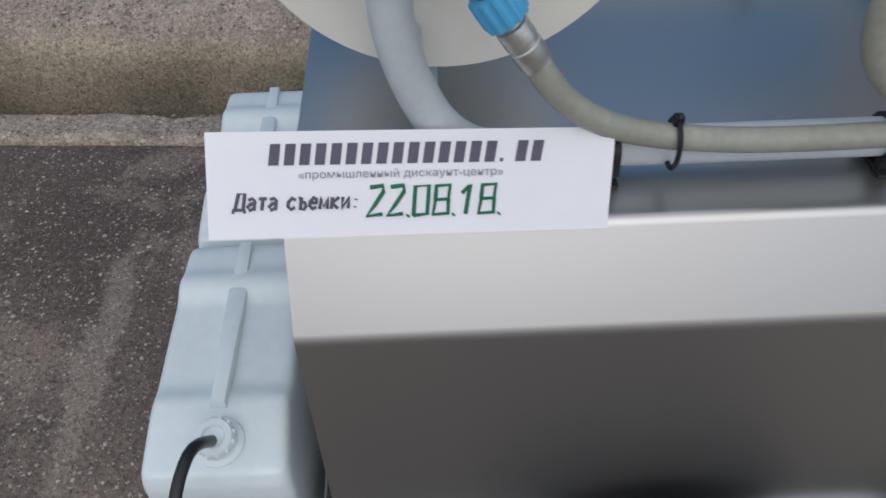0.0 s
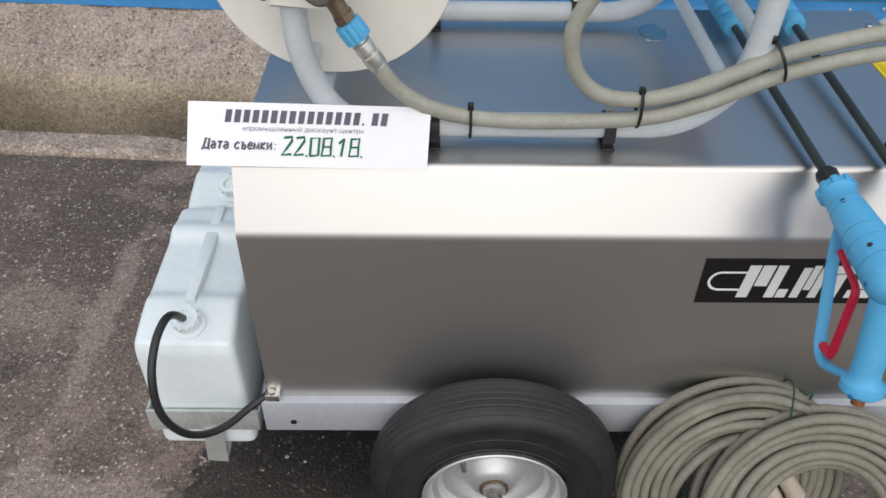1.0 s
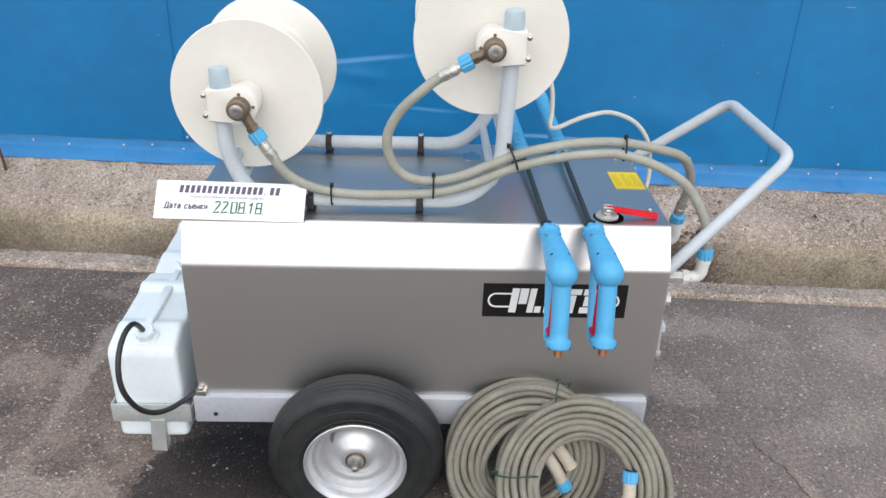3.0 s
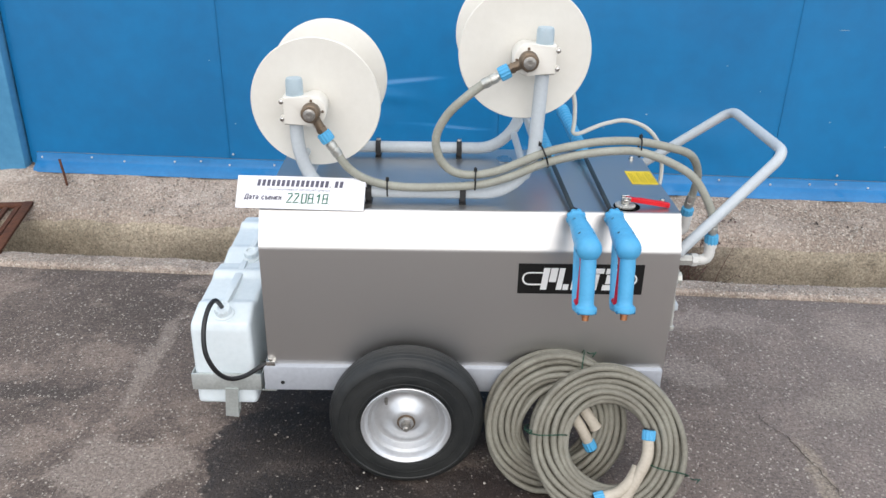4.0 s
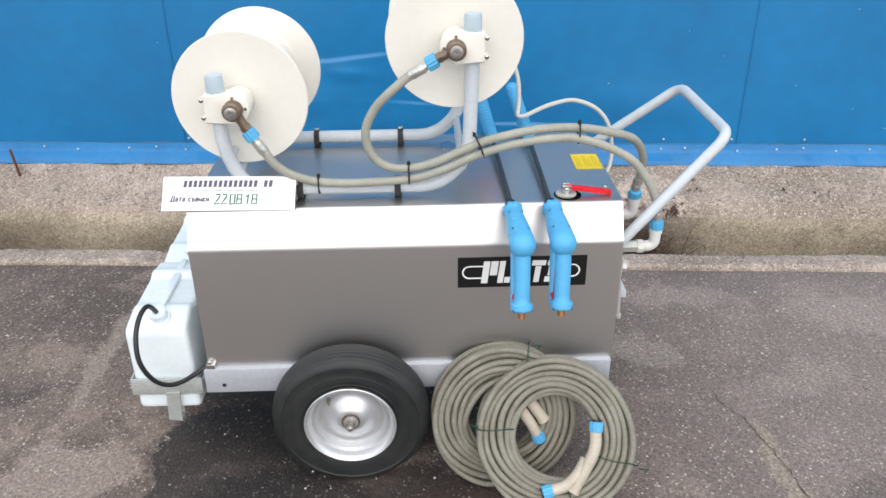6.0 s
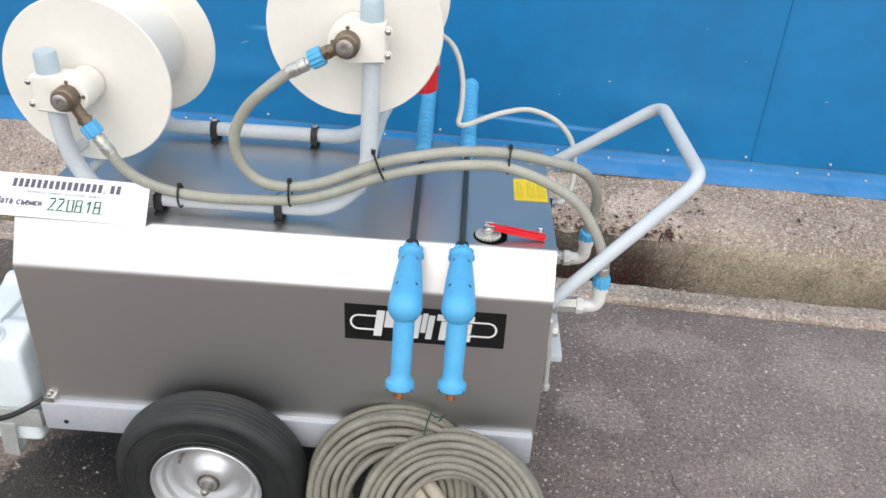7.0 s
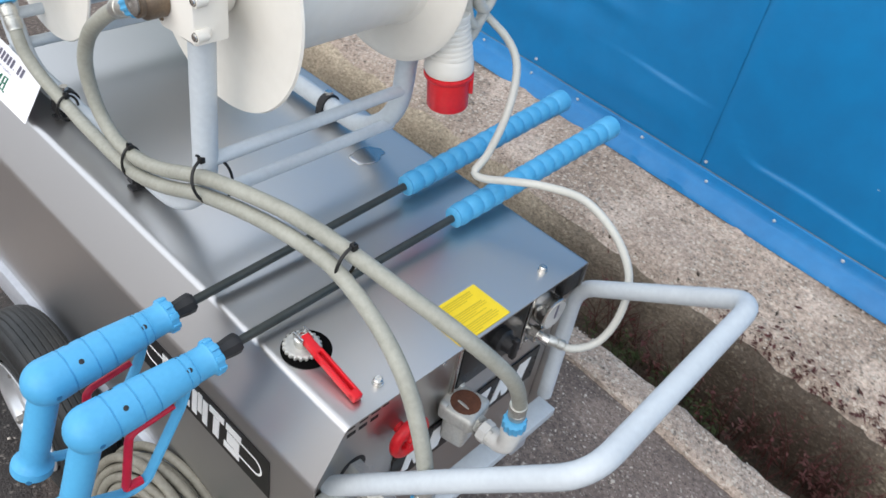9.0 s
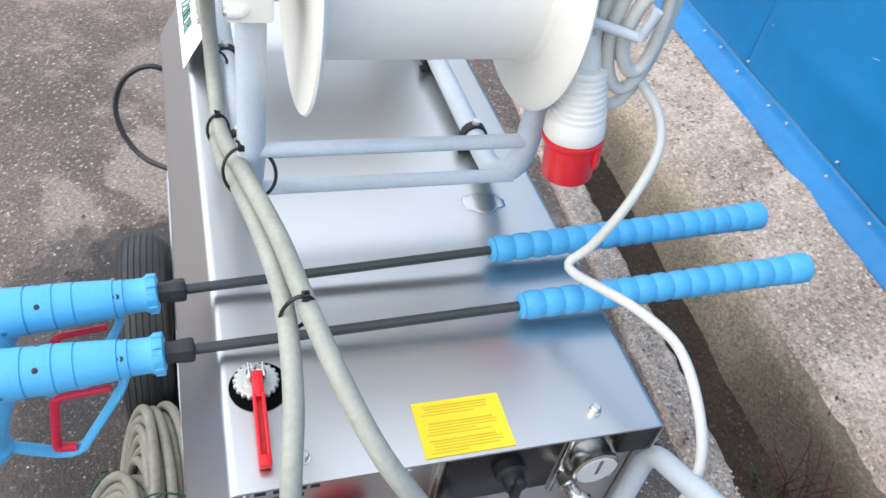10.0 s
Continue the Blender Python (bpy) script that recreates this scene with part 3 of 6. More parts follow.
for u in (-0.66, -0.1, 0.63, 1.56, 1.87, 2.2):
    bolt("screw", BUILD @ Vector((u, V_WALL - 0.006, 0.256)), BUILD.to_3x3() @ Vector((0, -1, 0)), 0.0042, 0.006, M_SCREW, flash)

# opening jamb at the wall's end, with a closed door leaf beyond it
bm = bmesh.new()
box(bm, (-1.86, V_WALL - 0.05, 0.0), (-1.685, V_WALL + 0.02, WALL_TOP), 0.008)
bmesh.ops.transform(bm, matrix=BUILD, verts=bm.verts)
tagged(part("trim", bm, M_JAMB), "pale blue painted corner jamb of the shed", "trim", kind="structure")
bm = bmesh.new()
box(bm, (-9, V_WALL + 0.05, 0.05), (-1.87, V_WALL + 0.15, WALL_TOP), 0.004)
bmesh.ops.transform(bm, matrix=BUILD, verts=bm.verts)
tagged(part("door_1", bm, M_DOOR), "dull green-grey metal gate leaf in the shed wall", "door", kind="structure")

# rusty grating over the gutter and the iron rod in the footing
LAY = BUILD @ Matrix.Translation((-1.51, 1.385, 0.03)) @ Matrix.Rotation(radians(11), 4, "Z") @ Matrix.Rotation(radians(5.5), 4, "X") @ Matrix.Translation((1.37, -1.365, -0.012))
grate = empty("drain_grating", LAY @ Vector((-1.6, 1.36, 0.02)))
bm = bmesh.new()
for lo, hi in (((-1.92, 1.13, 0.018), (-1.37, 1.17, 0.034)), ((-1.92, 1.56, 0.018), (-1.37, 1.6, 0.034)), ((-1.41, 1.13, 0.02), (-1.37, 1.6, 0.036)), ((-1.92, 1.13, 0.02), (-1.88, 1.6, 0.036))):
    box(bm, lo, hi, 0.003)
bmesh.ops.transform(bm, matrix=LAY, verts=bm.verts)
part("frame", bm, M_RUST, grate)
for k in range(9):
    bm = bmesh.new()
    u = -1.43 - 0.052 * k
    box(bm, (u - 0.011, 1.16, 0.014), (u + 0.011, 1.57, 0.03), 0.003)
    bmesh.ops.transform(bm, matrix=LAY, verts=bm.verts)
    part("bar", bm, M_RUST, grate)
tagged(grate, "rusty iron grating of flat bars across the gutter", "grating")
bm = bmesh.new()
tube(bm, [BUILD @ Vector(p) for p in ((-1.442, 1.732, 0.08), (-1.448, 1.733, 0.16), (-1.46, 1.736, 0.243))], 0.006, 8)
tagged(part("iron_rod", bm, M_RUST), "short rusty iron rod sticking up from concrete footing", "rod")


# ---- the cart: housing, chassis, wheels, handle ----
LEN, BACK, Z_BOT, Z_BEND, Z_TOP, Y_TOP = 1.05, 0.545, 0.31, 0.652, 0.739, 0.046
cart = empty("pressure_washer", (0.5, 0.27, 0))
tagged(cart, "stainless steel pressure washer on a two-wheeled grey cart", "pressure washer")


def housing_shell():
    """The folded sheet: front, slope, lid and back, open below and at the far end, the lid uncut."""
    prof = filleted([(0, 0.0, Z_BOT), (0, 0.0, Z_BEND), (0, Y_TOP, Z_TOP), (0, BACK, Z_TOP), (0, BACK, Z_BOT)], 0.006, 3)
    # a narrow face beside each bend keeps the sheets between them flat
    flat = [prof[0]]
    for p, q in zip(prof, prof[1:]):
        if (q - p).length > 0.03:
            step = (q - p).normalized() * 0.0015
            flat += [p + step, q - step]
        flat.append(q)
    prof = flat
    bm = bmesh.new()
    xs = spread(0, LEN, 0.075)
    inner = [Vector((0, min(max(p.y, 0.003), BACK - 0.003), p.z - (0.003 if p.z > 0.6 else 0))) for p in prof]
    for path, flip in ((prof, False), (inner, True)):
        cols = [[bm.verts.new((x, p.y, p.z)) for p in path] for x in xs]
        for a, b in zip(cols, cols[1:]):
            for j in range(len(path) - 1):
                f = (a[j], b[j], b[j + 1], a[j + 1])
                bm.faces.new(f[::-1] if flip else f)
        path_ends = (cols[0], cols[-1])
        if not flip:
            outer_ends = path_ends
        else:
            for o, i in zip(outer_ends, path_ends):
                for j in range(len(path) - 1):
                    bm.faces.new((o[j], o[j + 1], i[j + 1], i[j]))
    bmesh.ops.recalc_face_normals(bm, faces=bm.faces)
    return bm


housing = part("housing", housing_shell(), M_STEEL, cart, "brushed stainless steel cover with a sloped front edge")
bm = bmesh.new()
box(bm, (0.002, 0.004, Z_BOT), (0.006, BACK - 0.004, Z_BEND), 0)
part("side_panel", bm, M_STEEL, cart, smooth=False)
# end panel with the controls, set back under the lid's edge
bm = bmesh.new()
prism(bm, [(0.005, Z_BOT), (0.005, 0.648), (0.048, 0.733), (BACK - 0.005, 0.733), (BACK - 0.005, Z_BOT)], 0, 0.004, axes((1.024, 0, 0), (0, 1, 0), (0, 0, 1), (1, 0, 0)))
part("end_panel", bm, M_STEEL, cart, "stainless control panel recessed under the lid", smooth=False)
EX = 1.028
bm = bmesh.new()
box(bm, (EX - 0.001, 0.285, 0.605), (EX + 0.004, 0.432, 0.728), 0.002)
part("switch_plate", bm, M_LOGO_BLACK, cart, "dark switch panel")
bm = bmesh.new()
lathe(bm, [(0.02, 0), (0.02, 0.012), (0.015, 0.016), (0.013, 0.03), (0, 0.03)], (EX + 0.004, 0.365, 0.672), (1, 0, 0), 20)
box(bm, (EX + 0.03, 0.36, 0.652), (EX + 0.04, 0.37, 0.692), 0.002)
part("switch_knob", bm, M_BLACK, cart)
# name plate with plain light shapes in place of its letters
plate = bmesh.new()
box(plate, (EX - 0.001, 0.17, 0.468), (EX + 0.003, 0.515, 0.548), 0.001)
plate = part("name_plate", plate, M_LOGO_BLACK, cart, "black plate with slanted light blocks")
for k in range(6):
    bm = bmesh.new()
    y = 0.19 + k * 0.052
    out = [(y, 0.482), (y + 0.016, 0.482), (y + 0.022, 0.505), (y + 0.03, 0.482), (y + 0.044, 0.482), (y + 0.048, 0.535), (y + 0.012, 0.535)]
    if k % 2:
        out = [(y, 0.482), (y + 0.03, 0.482), (y + 0.042, 0.535), (y + 0.012, 0.535)]
    prism(bm, out, 0, 0.0012, axes((EX + 0.003, 0, 0), (0, 1, 0), (0, 0, 1), (1, 0, 0)))
    part("block", bm, M_LOGO_WHITE, plate, smooth=False)
bm = bmesh.new()
box(bm, (1.029, 0.5, 0.68), (1.046, 0.544, 0.7355), 0.004)
part("corner_seal", bm, M_BLACK, cart, "black rubber corner seal")
# pressure gauge
gauge = bmesh.new()
lathe(gauge, [(0.025, 0), (0.027, 0.004), (0.027, 0.02), (0.0298, 0.022), (0.0298, 0.027), (0.0262, 0.029)], (EX, 0.472, 0.671), (1, 0, 0), 36)
gauge = part("pressure_gauge", gauge, M_CHROME, cart, "round chrome gauge with pale dial")
bm = bmesh.new()
lathe(bm, [(0, 0), (0.0258, 0), (0.0258, 0.0012), (0, 0.0014)], (EX + 0.0288, 0.472, 0.671), (1, 0, 0), 36)
part("dial", bm, M_GAUGE, gauge)
bm = bmesh.new()
box(bm, (EX + 0.0303, 0.47, 0.665), (EX + 0.0312, 0.474, 0.693), 0)
part("needle", bm, M_INK, gauge, smooth=False)
bm = bmesh.new()
tube(bm, catmull([(EX, 0.445, 0.638), (EX + 0.03, 0.447, 0.638), (EX + 0.045, 0.45, 0.638)]), 0.009, 10)
tube(bm, [(EX + 0.012, 0.4455, 0.638), (EX + 0.026, 0.446, 0.638)], 0.0135, 6)
part("gauge_fitting", bm, M_CHROME, cart)
for y0 in (0.272, 0.436):
    bm = bmesh.new()
    box(bm, (EX - 0.001, y0, 0.59), (EX + 0.006, y0 + 0.007, 0.733), 0.001)
    part("panel_edge", bm, M_CHROME, cart, "bright folded panel edge")
for p in ((0.522, 0.605), (0.452, 0.605), (0.24, 0.7), (0.06, 0.7)):
    bolt("panel_screw", (EX, *p), (1, 0, 0), 0.0042, 0.006, M_CHROME, cart)
random.seed(17)
for k in range(7):
    bm = bmesh.new()
    y0, z0 = 0.07 + 0.02 * (k % 4), 0.69 - 0.014 * (k // 4)
    box(bm, (EX - 0.001, y0, z0), (EX + 0.0006, y0 + random.uniform(0.008, 0.016), z0 + 0.006), 0)
    part("panel_print", bm, M_BLACK, cart, smooth=False)
# thin black disc painted as the dark opening round the outlet pipe
bm = bmesh.new()
lathe(bm, [(0.024, 0), (0.024, 0.0012), (0, 0.0012)], (EX - 0.0005, 0.087, 0.592), (1, 0, 0), 24)
part("outlet_hole_disc", bm, M_BLACK, cart)
# red hand wheel
bm = bmesh.new()
ring = [(EX + 0.022, 0.17 + 0.027 * math.cos(a), 0.615 + 0.027 * math.sin(a)) for a in [2 * math.pi * k / 28 for k in range(28)]]
tube(bm, ring, 0.0085, 10, closed=True)
lathe(bm, [(0.009, -0.022), (0.009, 0.008), (0.007, 0.012), (0, 0.012)], (EX + 0.02, 0.17, 0.615), (1, 0, 0), 16)
for k in range(3):
    a = 2 * math.pi * k / 3 + 0.4
    tube(bm, [(EX + 0.022, 0.17, 0.615), (EX + 0.022, 0.17 + 0.027 * math.cos(a), 0.615 + 0.027 * math.sin(a))], 0.006, 8)
part("hand_wheel", bm, M_RED, cart, "red plastic regulating wheel")
# strainer body with a rusty top
turn = Matrix.Translation((EX + 0.029, 0.279, 0)) @ Matrix.Rotation(radians(12), 4, "Z")
valve = bmesh.new()
box(valve, (-0.022, -0.023, 0.53), (0.02, 0.023, 0.59), 0.009, turn, 3)
box(valve, (-0.029, -0.03, 0.582), (0.029, 0.03, 0.61), 0.007, turn, 3)
for x, y in ((-0.022, 0.024), (-0.022, -0.023)):
    box(valve, (x - 0.006, y - 0.006, 0.6), (x + 0.006, y + 0.006, 0.6135), 0.003, turn)
lathe(valve, [(0.0125, 0), (0.0125, 0.012), (0.0155, 0.013), (0.0155, 0.03), (0.011, 0.031), (0.011, 0.05)], (EX + 0.05, 0.277, 0.59), (1, 0, 0), 6)
valve = part("strainer", valve, M_ZINC, cart, "cast metal strainer with a rusty cap")
bm = bmesh.new()
lathe(bm, [(0.0235, 0), (0.0232, 0.0022), (0.017, 0.003), (0.006, 0.0022), (0, 0.0022)], (EX + 0.03, 0.279, 0.6085), (0, 0, 1), 18)
part("cap", bm, M_RUST, valve, "rusty brown cap")


def outlet(x, y, z, reach):
    """A water outlet: hex pipe from the panel, and a white elbow turned up."""
    fit = bmesh.new()
    lathe(fit, [(0.018, 0), (0.018, 0.02), (0.0225, 0.021), (0.0225, 0.042), (0.0155, 0.044), (0.0155, reach)], (EX, y, z), (1, 0, 0), 6)
    fit = part("outlet_pipe", fit, M_ZINC, cart, "zinc hex outlet pipe")
    bm = bmesh.new()
    path = filleted([(EX + reach - 0.02, y, z), (x, y, z), (x, y, z + 0.05)], 0.028, 8)
    tube(bm, path, 0.0142, 16)
    tube(bm, [path[0], Vector(path[0]) + Vector((0.014, 0, 0))], 0.0178, 8)
    tube(bm, [path[-1] - Vector((0, 0, 0.012)), path[-1]], 0.0165, 16)
    part("elbow", bm, M_ELBOW, fit, "white plastic elbow")
    return fit


outlet(1.152, 0.087, 0.592, 0.1)
outlet(1.143, 0.277, 0.59, 0.09)
# tap lever below the front outlet and its latch plate
bm = bmesh.new()
box(bm, (EX + 0.002, 0.015, 0.54), (EX + 0.032, 0.055, 0.6), 0.008, segs=3)
lathe(bm, [(0.014, 0), (0.016, 0.004), (0.016, 0.012), (0.01, 0.014)], (EX + 0.03, 0.035, 0.565), (1, 0, 0), 8)
tube(bm, [(EX + 0.02, 0.035, 0.57), (EX + 0.03, 0.033, 0.5), (EX + 0.034, 0.03, 0.425)], [0.009, 0.007, 0.006], 10)
lathe(bm, [(0, -0.01), (0.009, -0.006), (0.01, 0), (0.009, 0.006), (0, 0.01)], (EX + 0.034, 0.03, 0.42), (0, 0, 1), 12)
part("drain_tap", bm, M_ZINC, cart, "zinc drain tap with a hanging lever")

def knurled_nut(bm, at, axis, r=0.0185, h=0.03, teeth=12):
    axis = Vector(axis).normalized()
    side = axis.orthogonal().normalized()
    up = axis.cross(side)
    rings = []
    for k, (f, t) in enumerate(((0.8, -0.5), (0.97, -0.44), (1, -0.2), (1, 0.3), (0.95, 0.46), (0.78, 0.5))):
        ring = []
        for j in range(teeth * 4):
            a = 2 * math.pi * j / (teeth * 4)
            rr = r * f * (1.0 if j % 4 in (0, 1) else 0.9)
            ring.append(bm.verts.new(Vector(at) + axis * h * t + (side * math.cos(a) + up * math.sin(a)) * rr))
        rings.append(ring)
    n = teeth * 4
    for a, b in zip(rings, rings[1:]):
        for j in range(n):
            bm.faces.new((a[j], a[(j + 1) % n], b[(j + 1) % n], b[j]))
    bm.faces.new(rings[0][::-1])
    bm.faces.new(rings[-1])
    bmesh.ops.recalc_face_normals(bm, faces=bm.faces)
    return bm


# lid hardware: two screws, the tap with a red lever over a black disc painted as its hole, and the yellow label
for p in ((1.017, 0.465), (1.021, 0.121)):
    bolt("lid_screw", (p[0], p[1], Z_TOP), (0, 0, 1), 0.0062, 0.0095, M_CHROME, cart)
bm = bmesh.new()
lathe(bm, [(0.0335, 0), (0.0335, 0.0012), (0, 0.0012)], (0.922, 0.087, Z_TOP + 0.0002), (0, 0, 1), 32)
tap = part("tap_hole_disc", bm, M_VOID, cart, "black disc painted as a dark hole in the lid")
bm = bmesh.new()
lathe(bm, [(0.019, 0.0014), (0.019, 0.003), (0.012, 0.004), (0.0105, 0.011), (0.0112, 0.012), (0.0112, 0.021), (0.009, 0.0235), (0.0055, 0.024), (0.005, 0.021), (0, 0.021)], (0.917, 0.084, Z_TOP), (0, 0, 1), 28)
for s in (-1, 1):
    box(bm, (0.908, 0.084 + s * 0.0078 - 0.0014, Z_TOP + 0.016), (0.928, 0.084 + s * 0.0078 + 0.0014, Z_TOP + 0.029), 0.001)
part("tap_body", bm, M_CHROME, tap, "zinc tap spindle")
bm = bmesh.new()
knurled_nut(bm, (0.917, 0.084, Z_TOP + 0.0052), (0, 0, 1), 0.0255, 0.007, 20)
part("knurled_ring", bm, M_ZINC, tap)
lever_dir = along((0.921, 0.085, 0), (1.026, 0.083, 0))
m = axes((0.917, 0.084, Z_TOP + 0.0255), lever_dir, Vector((0, 0, 1)).cross(lever_dir), (0, 0, 1)) @ Matrix.Rotation(radians(8.5), 4, "Y")
bm = bmesh.new()
box(bm, (0.002, -0.0062, -0.0075), (0.034, 0.0062, -0.001), 0.0015, m)
box(bm, (0.03, -0.004, -0.0075), (0.108, 0.004, -0.0042), 0, m)
for s in (-1, 1):
    box(bm, (0.03, s * 0.0047 - 0.0021, -0.0075), (0.11, s * 0.0047 + 0.0021, 0.004), 0.0012, m)
box(bm, (0.002, -0.006, -0.003), (0.034, 0.006, 0.0032), 0.001, m)
box(bm, (0.1, -0.0068, -0.0075), (0.113, 0.0068, 0.0042), 0.002, m)
part("lever", bm, M_RED, tap, "red plastic tap lever")
label = bmesh.new()
box(label, (0.973, 0.25, Z_TOP + 0.0003), (1.045, 0.355, Z_TOP + 0.0011), 0)
label = part("instruction_label", label, M_YELLOW, cart, "yellow label with lines of fine print", smooth=False)
random.seed(5)
for g in range(3):
    for k in range(5 if g else 4):
        x = 0.979 + g * 0.0225 + k * 0.0038
        y0 = 0.258 + random.random() * 0.006
        y1 = 0.345 - (random.random() * 0.05 if k > 2 else random.random() * 0.008)
        bm = bmesh.new()
        box(bm, (x, y0, Z_TOP + 0.0012), (x + (0.0015 if k else 0.0022), y1, Z_TOP + 0.0014), 0)
        part("print_line", bm, M_STICKER_INK, label, smooth=False)

# decal on the front panel: black parallelogram, light bow ends and plain slanted blocks
decal = bmesh.new()
FRONT = axes((0, -0.0004, 0), (1, 0, 0), (0, 0, 1), (0, -1, 0))
prism(decal, [(0.647, 0.533), (0.964, 0.533), (0.964, 0.6175), (0.647, 0.6175)], 0, 0.0008, FRONT)
decal = part("decal", decal, M_LOGO_BLACK, cart, "black decal with light slanted blocks and rounded bows", smooth=False)


def bow(xa, xb, turn):
    bm = bmesh.new()
    zc, r = 0.5755, 0.0165
    arc = [(xa + r * math.cos(a), zc + r * math.sin(a)) for a in [math.pi / 2 + turn * math.pi * k / 14 for k in range(15)]]
    pts = [(xb, zc + r)] + arc + [(xb, zc - r)]
    tube(bm, [(x, -0.0014, z) for x, z in pts], 0.0021, 6)
    for v in bm.verts:
        v.co.y = -0.0013 + (v.co.y + 0.0014) * 0.25
    return part("bow", bm, M_LOGO_WHITE, decal)


bow(0.676, 0.72, 1)
bow(0.93, 0.885, -1)
# plain slanted light blocks of unlike heights and widths
for x, w, lo, hi in ((0.704, 0.016, 0.545, 0.606), (0.7225, 0.018, 0.567, 0.606), (0.744, 0.014, 0.545, 0.606), (0.7605, 0.014, 0.545, 0.561), (0.781, 0.012, 0.545, 0.602),
                     (0.795, 0.01, 0.56, 0.606), (0.807, 0.012, 0.545, 0.602), (0.823, 0.034, 0.592, 0.606), (0.833, 0.014, 0.545, 0.59), (0.862, 0.034, 0.591, 0.606), (0.866, 0.028, 0.563, 0.588), (0.86, 0.036, 0.545, 0.56)):
    bm = bmesh.new()
    lean = 0.12
    prism(bm, [(x + lean * (z - 0.545) + e, z) for e, z in ((0, lo), (w, lo), (w, hi), (0, hi))], 0.001, 0.0018, FRONT)
    part("block", bm, M_LOGO_WHITE, decal, smooth=False)

# chassis: two long beams, cross beams, bolts
for y0, y1 in ((-0.014, 0.03), (BACK - 0.03, BACK + 0.014)):
    bm = bmesh.new()
    box(bm, (-0.012, y0, 0.238), (1.046, y1, 0.313), 0.004)
    part("chassis_beam", bm, M_CHASSIS, cart, "silver painted steel beam")
for x in (0.0, 0.35, 0.98):
    bm = bmesh.new()
    box(bm, (x, 0.031, 0.242), (x + 0.05, BACK - 0.031, 0.305), 0.003)
    part("cross_beam", bm, M_CHASSIS, cart)
# black disc on the solid beam, its colour standing for a hole's darkness
bm = bmesh.new()
lathe(bm, [(0, 0), (0.0055, 0), (0.0055, 0.001), (0, 0.001)], (0.037, -0.0142, 0.263), (0, -1, 0), 14)
part("bolt_hole_disc", bm, M_BLACK, cart)
bm = bmesh.new()
box(bm, (-0.004, -0.012, 0.311), (0.02, 0.01, 0.326), 0.002)
lathe(bm, [(0.005, 0), (0.005, 0.006), (0, 0.006)], (0.008, -0.006, 0.326), (0, 0, 1), 8)
part("corner_clip", bm, M_CHROME, cart)
bm = bmesh.new()
box(bm, (1.0, 0.2, 0.0), (1.03, 0.3, 0.012), 0.003)
tube(bm, [(1.015, 0.25, 0.01), (1.015, 0.25, 0.26)], 0.016, 12)
part("prop_stand", bm, M_CHASSIS, cart, "grey steel prop under the chassis end")
# cross bar behind the end panel at the handle's foot
bm = bmesh.new()
box(bm, (1.062, 0.1, 0.43), (1.1, 0.508, 0.45), 0.003)
box(bm, (1.03, 0.1, 0.43), (1.064, 0.125, 0.447), 0.002)
part("bumper_bar", bm, M_GREYPAINT, cart)

# push handle
bm = bmesh.new()
pts = [(1.03, 0.045, 0.597), (1.062, 0.05, 0.632), (1.313, 0.118, 0.877), (1.304, 0.494, 0.884), (1.042, 0.553, 0.672), (1.052, 0.55, 0.41)]
tube(bm, filleted(pts, 0.042, 8), 0.0137, 16)
# narrow black strip beside the handle's rear leg
bm2 = bmesh.new()
box(bm2, (1.03, 0.566, 0.42), (1.046, 0.574, 0.665), 0.002)
part("edge_strip", bm2, M_BLACK, cart, "narrow black strip along the rear edge")
part("push_handle", bm, M_GREYPAINT, cart, "bent light grey tube handle")


